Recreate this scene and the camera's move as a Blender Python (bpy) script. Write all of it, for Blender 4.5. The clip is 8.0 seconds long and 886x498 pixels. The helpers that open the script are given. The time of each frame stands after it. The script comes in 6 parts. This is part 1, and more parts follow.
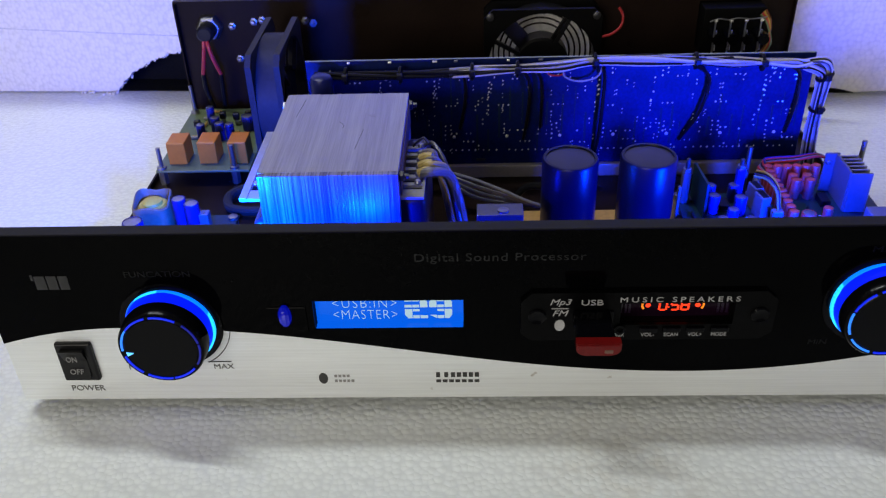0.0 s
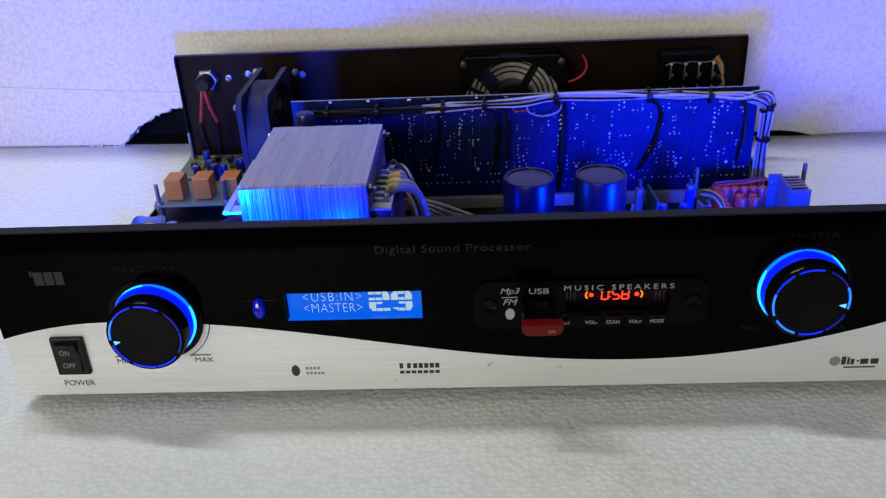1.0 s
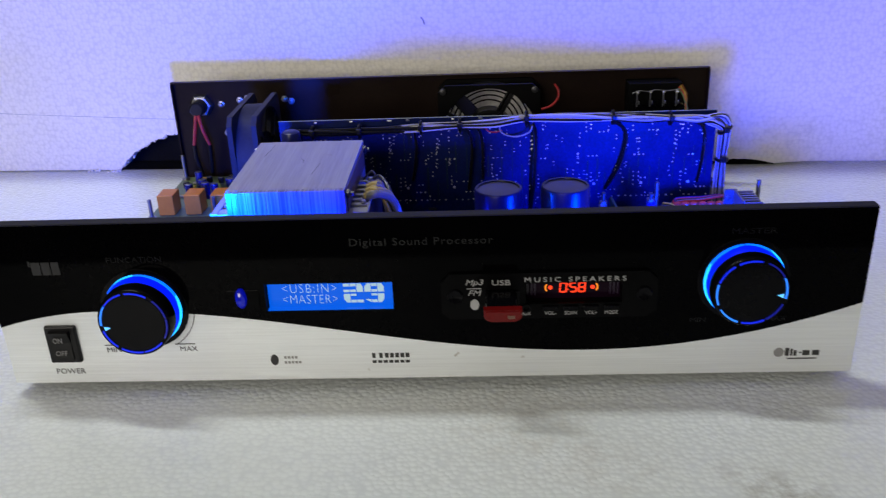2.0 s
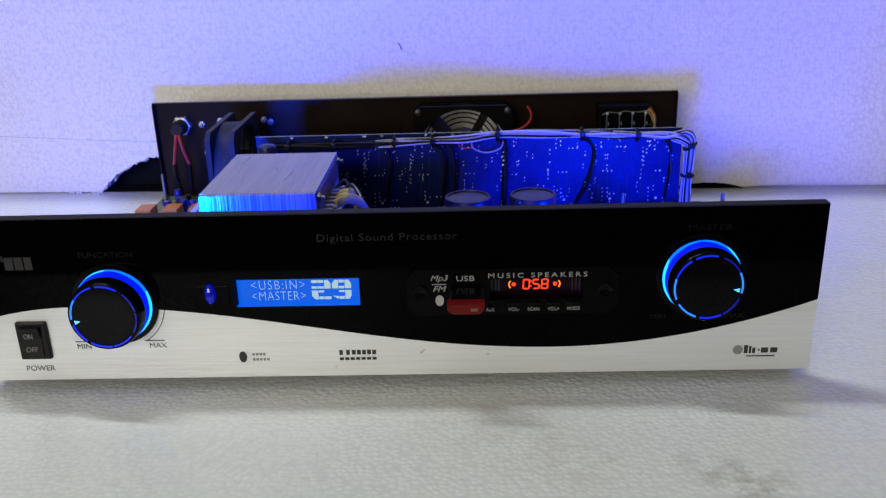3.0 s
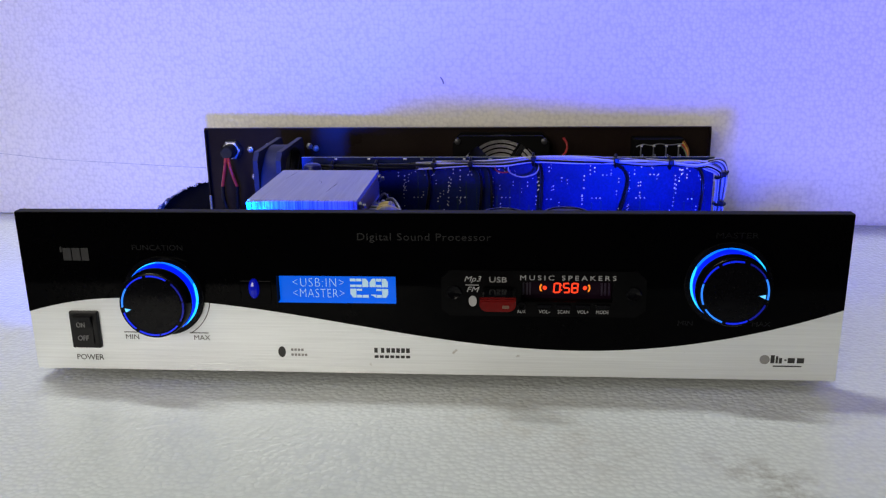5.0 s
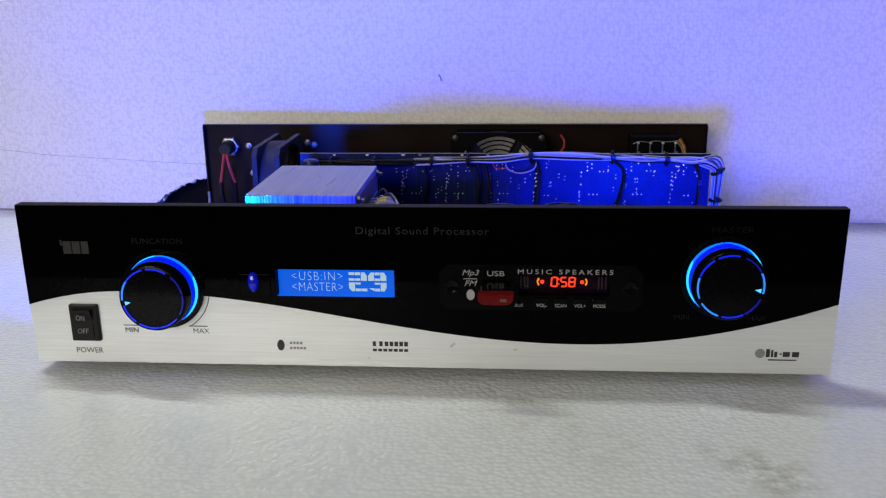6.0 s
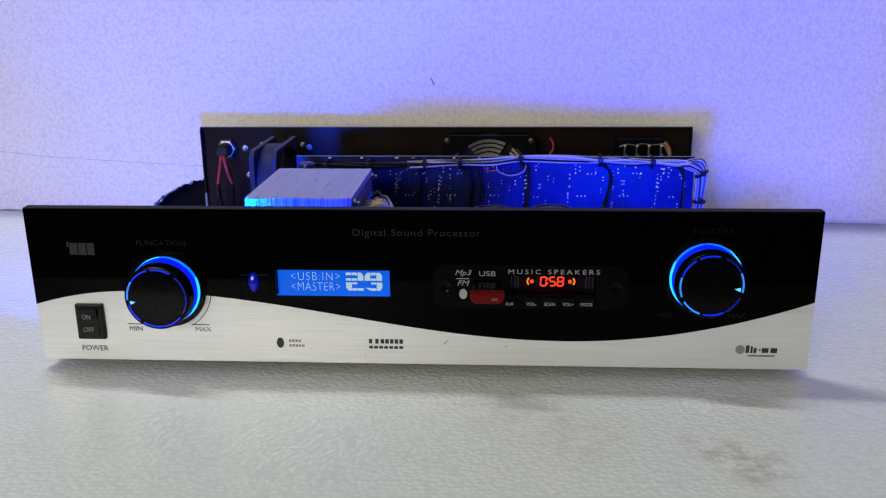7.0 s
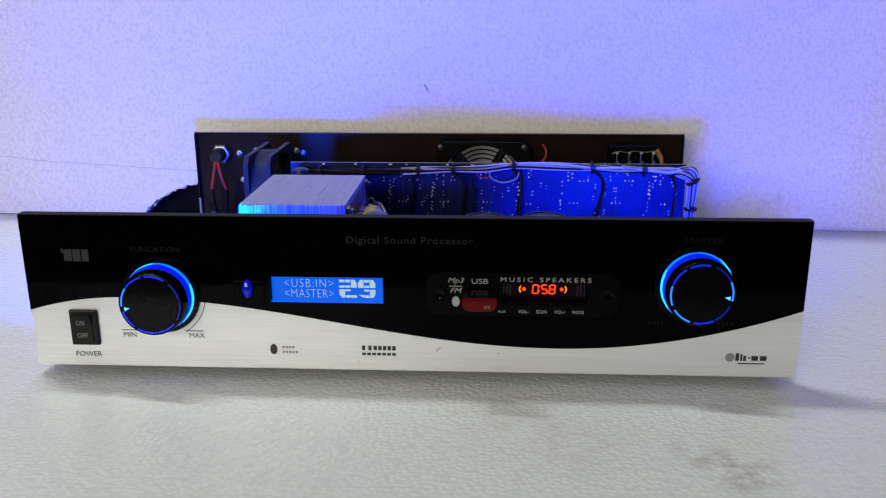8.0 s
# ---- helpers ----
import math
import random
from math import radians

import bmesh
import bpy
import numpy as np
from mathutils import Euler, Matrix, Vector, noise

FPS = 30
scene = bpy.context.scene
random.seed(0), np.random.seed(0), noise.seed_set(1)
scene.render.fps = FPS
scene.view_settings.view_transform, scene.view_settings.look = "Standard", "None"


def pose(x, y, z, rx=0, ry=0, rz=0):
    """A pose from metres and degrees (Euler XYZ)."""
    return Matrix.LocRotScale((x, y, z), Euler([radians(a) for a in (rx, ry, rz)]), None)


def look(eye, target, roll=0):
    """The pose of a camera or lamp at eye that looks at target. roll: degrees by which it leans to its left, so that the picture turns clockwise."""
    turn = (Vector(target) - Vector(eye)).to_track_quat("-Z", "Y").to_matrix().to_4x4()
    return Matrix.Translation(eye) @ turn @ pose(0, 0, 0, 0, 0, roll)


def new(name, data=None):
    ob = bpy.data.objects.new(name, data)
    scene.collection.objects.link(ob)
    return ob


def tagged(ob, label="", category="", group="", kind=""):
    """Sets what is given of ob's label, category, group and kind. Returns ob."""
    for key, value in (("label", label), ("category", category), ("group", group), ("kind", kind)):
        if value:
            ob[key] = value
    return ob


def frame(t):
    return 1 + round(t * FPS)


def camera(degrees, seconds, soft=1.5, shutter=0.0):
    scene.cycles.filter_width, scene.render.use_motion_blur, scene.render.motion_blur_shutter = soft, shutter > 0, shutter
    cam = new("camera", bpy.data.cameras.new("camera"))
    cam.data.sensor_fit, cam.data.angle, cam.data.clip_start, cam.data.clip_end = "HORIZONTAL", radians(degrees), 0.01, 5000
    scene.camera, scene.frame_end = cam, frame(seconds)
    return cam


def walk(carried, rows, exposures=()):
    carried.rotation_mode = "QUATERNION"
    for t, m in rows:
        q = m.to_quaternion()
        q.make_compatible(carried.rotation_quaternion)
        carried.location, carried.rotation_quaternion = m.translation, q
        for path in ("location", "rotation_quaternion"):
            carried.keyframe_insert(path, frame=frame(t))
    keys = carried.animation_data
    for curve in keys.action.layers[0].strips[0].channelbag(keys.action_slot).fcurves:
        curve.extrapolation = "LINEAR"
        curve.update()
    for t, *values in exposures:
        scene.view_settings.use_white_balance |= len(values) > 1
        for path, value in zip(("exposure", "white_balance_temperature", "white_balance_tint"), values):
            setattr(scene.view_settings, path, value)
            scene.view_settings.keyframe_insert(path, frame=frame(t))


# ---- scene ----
cam = camera(53.57, 8.0, soft=1.2, shutter=0.5)
PATH = [
    (0, (-0.00919, -0.29776, 0.28897), (-0.07956, 1.36138, -0.82562), -2.03),
    (0.5, (0.00452, -0.32256, 0.27677), (-0.08641, 1.39857, -0.73785), -2.87),
    (0.8, (0.01465, -0.34106, 0.27196), (-0.08975, 1.40542, -0.69701), -3.16),
    (1, (0.01694, -0.35124, 0.27046), (-0.08195, 1.41391, -0.66469), -2.96),
    (1.3, (0.02300, -0.36395, 0.26740), (-0.09389, 1.42078, -0.62763), -3.21),
    (1.5, (0.02566, -0.37541, 0.26649), (-0.08184, 1.42257, -0.60281), -2.89),
    (1.8, (0.03037, -0.38612, 0.26317), (-0.07484, 1.42627, -0.57598), -2.66),
    (2, (0.03105, -0.39266, 0.25735), (-0.05602, 1.42884, -0.56396), -2.34),
    (2.2, (0.03584, -0.40047, 0.25605), (-0.02885, 1.42455, -0.55949), -1.91),
    (3.3, (0.04346, -0.41937, 0.23027), (-0.01814, 1.46989, -0.42312), -1.72),
    (3.5, (0.04179, -0.42549, 0.23041), (-0.02752, 1.47544, -0.38738), -1.58),
    (3.8, (0.04367, -0.42895, 0.22399), (-0.05218, 1.48550, -0.34670), -1.37),
    (4, (0.04284, -0.43396, 0.22204), (-0.06125, 1.48396, -0.33543), -1.21),
    (4.5, (0.04332, -0.43863, 0.21378), (-0.07746, 1.47561, -0.35286), -0.97),
    (4.7, (0.04498, -0.44006, 0.21184), (-0.09370, 1.47213, -0.35761), -0.92),
    (5.8, (0.04521, -0.44242, 0.20620), (-0.10409, 1.46992, -0.36006), -0.82),
    (6, (0.04451, -0.44509, 0.20735), (-0.09292, 1.46738, -0.36148), -0.67),
    (6.5, (0.04470, -0.45307, 0.21036), (-0.08330, 1.45734, -0.36752), -0.75),
    (7, (0.04385, -0.46313, 0.21453), (-0.07102, 1.44938, -0.35914), -0.55),
    (7.3, (0.04607, -0.46539, 0.21649), (-0.06936, 1.44719, -0.35684), -0.53),
    (7.5, (0.04551, -0.46767, 0.21762), (-0.05845, 1.44641, -0.35290), -0.37),
    (8, (0.04442, -0.46563, 0.21837), (-0.05597, 1.44923, -0.35014), -0.21),
]
walk(cam, [(t, look(eye, target, roll)) for t, eye, target, roll in PATH],
     exposures=((0.0, 0.05), (0.5, 0.05), (1.0, 0.02), (1.6, -0.03), (2.2, -0.02), (4.0, -0.02), (6.0, -0.08), (6.5, -0.09), (7.5, 0.0), (8.0, 0.02)))

# ---- light ----
world = bpy.data.worlds.new("world")
scene.world = world
world.use_nodes = True
world.node_tree.nodes["Background"].inputs[0].default_value = (0.5, 0.52, 0.56, 1)
world.node_tree.nodes["Background"].inputs[1].default_value = 0.02


def area_lamp(name, m, sx, sy, watts, color):
    data = bpy.data.lights.new(name, "AREA")
    data.shape, data.size, data.size_y, data.energy, data.color = "RECTANGLE", sx, sy, watts, color
    ob = new(name, data)
    ob.matrix_world = m
    return ob


def led_lamp(name, eye, target, watts, cone, radius, color, blend=0.75):
    data = bpy.data.lights.new(name, "SPOT")
    data.energy, data.color, data.shadow_soft_size = watts, color, radius
    data.spot_size, data.spot_blend = radians(cone), blend
    ob = new(name, data)
    ob.matrix_world = look(eye, target)
    return ob


CEILING_W, FILL_W, LED_W = 22.0, 25.5, 3.9
area_lamp("ceiling_tube", pose(-0.75, 0.535, 2.08, 0, 0, -9.0), 1.2, 0.03, CEILING_W, (0.94, 0.975, 0.97))
# added fill light from behind the viewer; no window or lamp is known there
area_lamp("front_fill", look((-0.72, -1.94, 0.68), (-0.72, 0.0, 0.68)), 1.0, 0.8, FILL_W, (1.0, 0.935, 0.82))
BLUE, AZURE = (0.0, 0.024, 1.0), (0.0, 0.055, 1.0)
KNOB_L, KNOB_R = (-0.1420, 0.0505), (0.1599, 0.0605)
led_lamp("knob_led_left", (-0.1350, 0.0340, 0.0770), (-0.110, 0.334, 0.150), LED_W * 1.5, 179, 0.012, AZURE, 0.35)
# added blue fill for the transformer's front, well right of the knob
led_lamp("transformer_fill", (-0.0660, 0.0290, 0.0520), (-0.062, 0.066, 0.052), LED_W * 0.3, 150, 0.004, (0.0, 0.006, 1.0))
led_lamp("knob_led_right", (0.1530, 0.0270, 0.0615), (0.080, 0.330, 0.150), LED_W * 2.15, 152, 0.017, BLUE, 0.8)


# ---- materials ----
def mat(name, base, rough=0.5, metal=0.0, vary=0.15, grain=400.0, coarse=40.0, bump=0.0, bump_scale=600.0,
        emit=None, strength=0.0, coat=0.0, island=0.0, stretch=(1, 1, 1), rough_vary=0.08, trans=0.0, ior=1.45, spec=0.5):
    m = bpy.data.materials.new(name)
    m.use_nodes = True
    nt = m.node_tree
    p = nt.nodes["Principled BSDF"]
    p.inputs["Roughness"].default_value = rough
    p.inputs["Metallic"].default_value = metal
    p.inputs["Coat Weight"].default_value = coat
    p.inputs["IOR"].default_value = ior
    p.inputs["Specular IOR Level"].default_value = spec
    p.inputs["Transmission Weight"].default_value = trans
    L = nt.links.new
    tc = nt.nodes.new("ShaderNodeTexCoord")
    mp = nt.nodes.new("ShaderNodeMapping")
    mp.inputs["Scale"].default_value = stretch
    L(tc.outputs["Object"], mp.inputs["Vector"])
    n1 = nt.nodes.new("ShaderNodeTexNoise")
    n1.inputs["Scale"].default_value = grain
    n1.inputs["Detail"].default_value = 4
    n2 = nt.nodes.new("ShaderNodeTexNoise")
    n2.inputs["Scale"].default_value = coarse
    n2.inputs["Detail"].default_value = 5
    L(mp.outputs[0], n1.inputs["Vector"])
    L(mp.outputs[0], n2.inputs["Vector"])
    mixf = nt.nodes.new("ShaderNodeMath")
    mixf.operation = "MULTIPLY_ADD"
    mixf.inputs[1].default_value = 0.5
    half = nt.nodes.new("ShaderNodeMath")
    half.operation = "MULTIPLY"
    half.inputs[1].default_value = 0.5
    L(n2.outputs[0], half.inputs[0])
    L(n1.outputs[0], mixf.inputs[0])
    L(half.outputs[0], mixf.inputs[2])
    ramp = nt.nodes.new("ShaderNodeValToRGB")
    lo = [max(0.0, c * (1 - vary)) for c in base]
    hi = [min(1.0, c * (1 + vary)) for c in base]
    ramp.color_ramp.elements[0].position, ramp.color_ramp.elements[1].position = 0.32, 0.68
    ramp.color_ramp.elements[0].color, ramp.color_ramp.elements[1].color = (*lo, 1), (*hi, 1)
    L(mixf.outputs[0], ramp.inputs[0])
    colour = ramp.outputs[0]
    if island:
        info = nt.nodes.new("ShaderNodeObjectInfo")
        hsv = nt.nodes.new("ShaderNodeHueSaturation")
        mr = nt.nodes.new("ShaderNodeMapRange")
        mr.inputs[3].default_value, mr.inputs[4].default_value = 1 - island, 1 + island
        L(info.outputs["Random"], mr.inputs[0])
        L(mr.outputs[0], hsv.inputs["Value"])
        L(colour, hsv.inputs["Color"])
        colour = hsv.outputs[0]
    L(colour, p.inputs["Base Color"])
    rr = nt.nodes.new("ShaderNodeMapRange")
    rr.inputs[3].default_value, rr.inputs[4].default_value = max(0.02, rough - rough_vary), min(1, rough + rough_vary)
    L(n2.outputs[0], rr.inputs[0])
    L(rr.outputs[0], p.inputs["Roughness"])
    if bump:
        nb = nt.nodes.new("ShaderNodeTexNoise")
        nb.inputs["Scale"].default_value = bump_scale
        nb.inputs["Detail"].default_value = 3
        L(mp.outputs[0], nb.inputs["Vector"])
        b = nt.nodes.new("ShaderNodeBump")
        b.inputs["Strength"].default_value = bump
        b.inputs["Distance"].default_value = 0.0005
        L(nb.outputs[0], b.inputs["Height"])
        L(b.outputs[0], p.inputs["Normal"])
    if emit:
        p.inputs["Emission Color"].default_value = (*emit, 1)
        p.inputs["Emission Strength"].default_value = strength
    return m


def styrofoam(name, base, foam_tints=(), lump=0.25, gloss=0.45, cells=265, seams=0.9, relief=0.5):
    """Expanded polystyrene: bead cells of 3 mm, low lumps, and dirt and other tinted marks with their own shape."""
    m = mat(name, base, rough=gloss, vary=0.035, grain=260, coarse=9)
    nt = m.node_tree
    L = nt.links.new
    p = nt.nodes["Principled BSDF"]
    tc = nt.nodes.new("ShaderNodeTexCoord")
    warp = nt.nodes.new("ShaderNodeTexNoise")
    warp.inputs["Scale"].default_value = 90
    wm = nt.nodes.new("ShaderNodeVectorMath")
    wm.operation = "MULTIPLY_ADD"
    wm.inputs[1].default_value = (0.0005, 0.0005, 0.0005)
    L(tc.outputs["Object"], warp.inputs["Vector"])
    L(warp.outputs["Color"], wm.inputs[0])
    L(tc.outputs["Object"], wm.inputs[2])
    v = nt.nodes.new("ShaderNodeTexVoronoi")
    v.feature = "F1"
    v.inputs["Scale"].default_value = cells
    v.inputs["Randomness"].default_value = 0.75
    L(wm.outputs[0], v.inputs["Vector"])
    vr = nt.nodes.new("ShaderNodeMapRange")
    vr.interpolation_type = "SMOOTHSTEP"
    vr.inputs[1].default_value, vr.inputs[2].default_value = 0.85, 0.0
    L(v.outputs["Distance"], vr.inputs[0])
    big = nt.nodes.new("ShaderNodeTexNoise")
    big.inputs["Scale"].default_value = 28
    big.inputs["Detail"].default_value = 3
    L(tc.outputs["Object"], big.inputs["Vector"])
    b1 = nt.nodes.new("ShaderNodeBump")
    b1.inputs["Strength"].default_value = lump
    b1.inputs["Distance"].default_value = 0.004
    L(big.outputs[0], b1.inputs["Height"])
    b2 = nt.nodes.new("ShaderNodeBump")
    b2.inputs["Strength"].default_value = relief
    b2.inputs["Distance"].default_value = 0.0005
    L(vr.outputs[0], b2.inputs["Height"])
    L(b1.outputs[0], b2.inputs["Normal"])
    L(b2.outputs[0], p.inputs["Normal"])
    colour = p.inputs["Base Color"].links[0].from_socket
    seam = nt.nodes.new("ShaderNodeMix")
    seam.data_type, seam.blend_type = "RGBA", "MULTIPLY"
    seam.inputs["B"].default_value = (seams, seams, seams + 0.01, 1)
    inv = nt.nodes.new("ShaderNodeMath")
    inv.operation = "SUBTRACT"
    inv.inputs[0].default_value = 1.0
    L(vr.outputs[0], inv.inputs[1])
    thin = nt.nodes.new("ShaderNodeMath")
    thin.operation = "POWER"
    thin.inputs[1].default_value = 3.2
    L(inv.outputs[0], thin.inputs[0])
    L(thin.outputs[0], seam.inputs["Factor"])
    L(colour, seam.inputs["A"])
    colour = seam.outputs["Result"]
    for (cx, cy, cz), size, shade, keep in foam_tints:
        d = nt.nodes.new("ShaderNodeVectorMath")
        d.operation = "DISTANCE"
        d.inputs[1].default_value = (cx, cy, cz)
        L(tc.outputs["Object"], d.inputs[0])
        near = nt.nodes.new("ShaderNodeMapRange")
        near.inputs[1].default_value, near.inputs[2].default_value = size, size * 0.35
        L(d.outputs["Value"], near.inputs[0])
        n = nt.nodes.new("ShaderNodeTexNoise")
        n.inputs["Scale"].default_value = 70
        n.inputs["Detail"].default_value = 7
        n.inputs["Roughness"].default_value = 0.7
        L(tc.outputs["Object"], n.inputs["Vector"])
        cut = nt.nodes.new("ShaderNodeMapRange")
        cut.inputs[1].default_value, cut.inputs[2].default_value, cut.inputs[4].default_value = 0.42, 0.68, keep
        L(n.outputs[0], cut.inputs[0])
        both = nt.nodes.new("ShaderNodeMath")
        both.operation = "MULTIPLY"
        L(near.outputs[0], both.inputs[0])
        L(cut.outputs[0], both.inputs[1])
        mx = nt.nodes.new("ShaderNodeMix")
        mx.data_type = "RGBA"
        mx.inputs["B"].default_value = (*shade, 1)
        L(both.outputs[0], mx.inputs["Factor"])
        L(colour, mx.inputs["A"])
        colour = mx.outputs["Result"]
    L(colour, p.inputs["Base Color"])
    return m


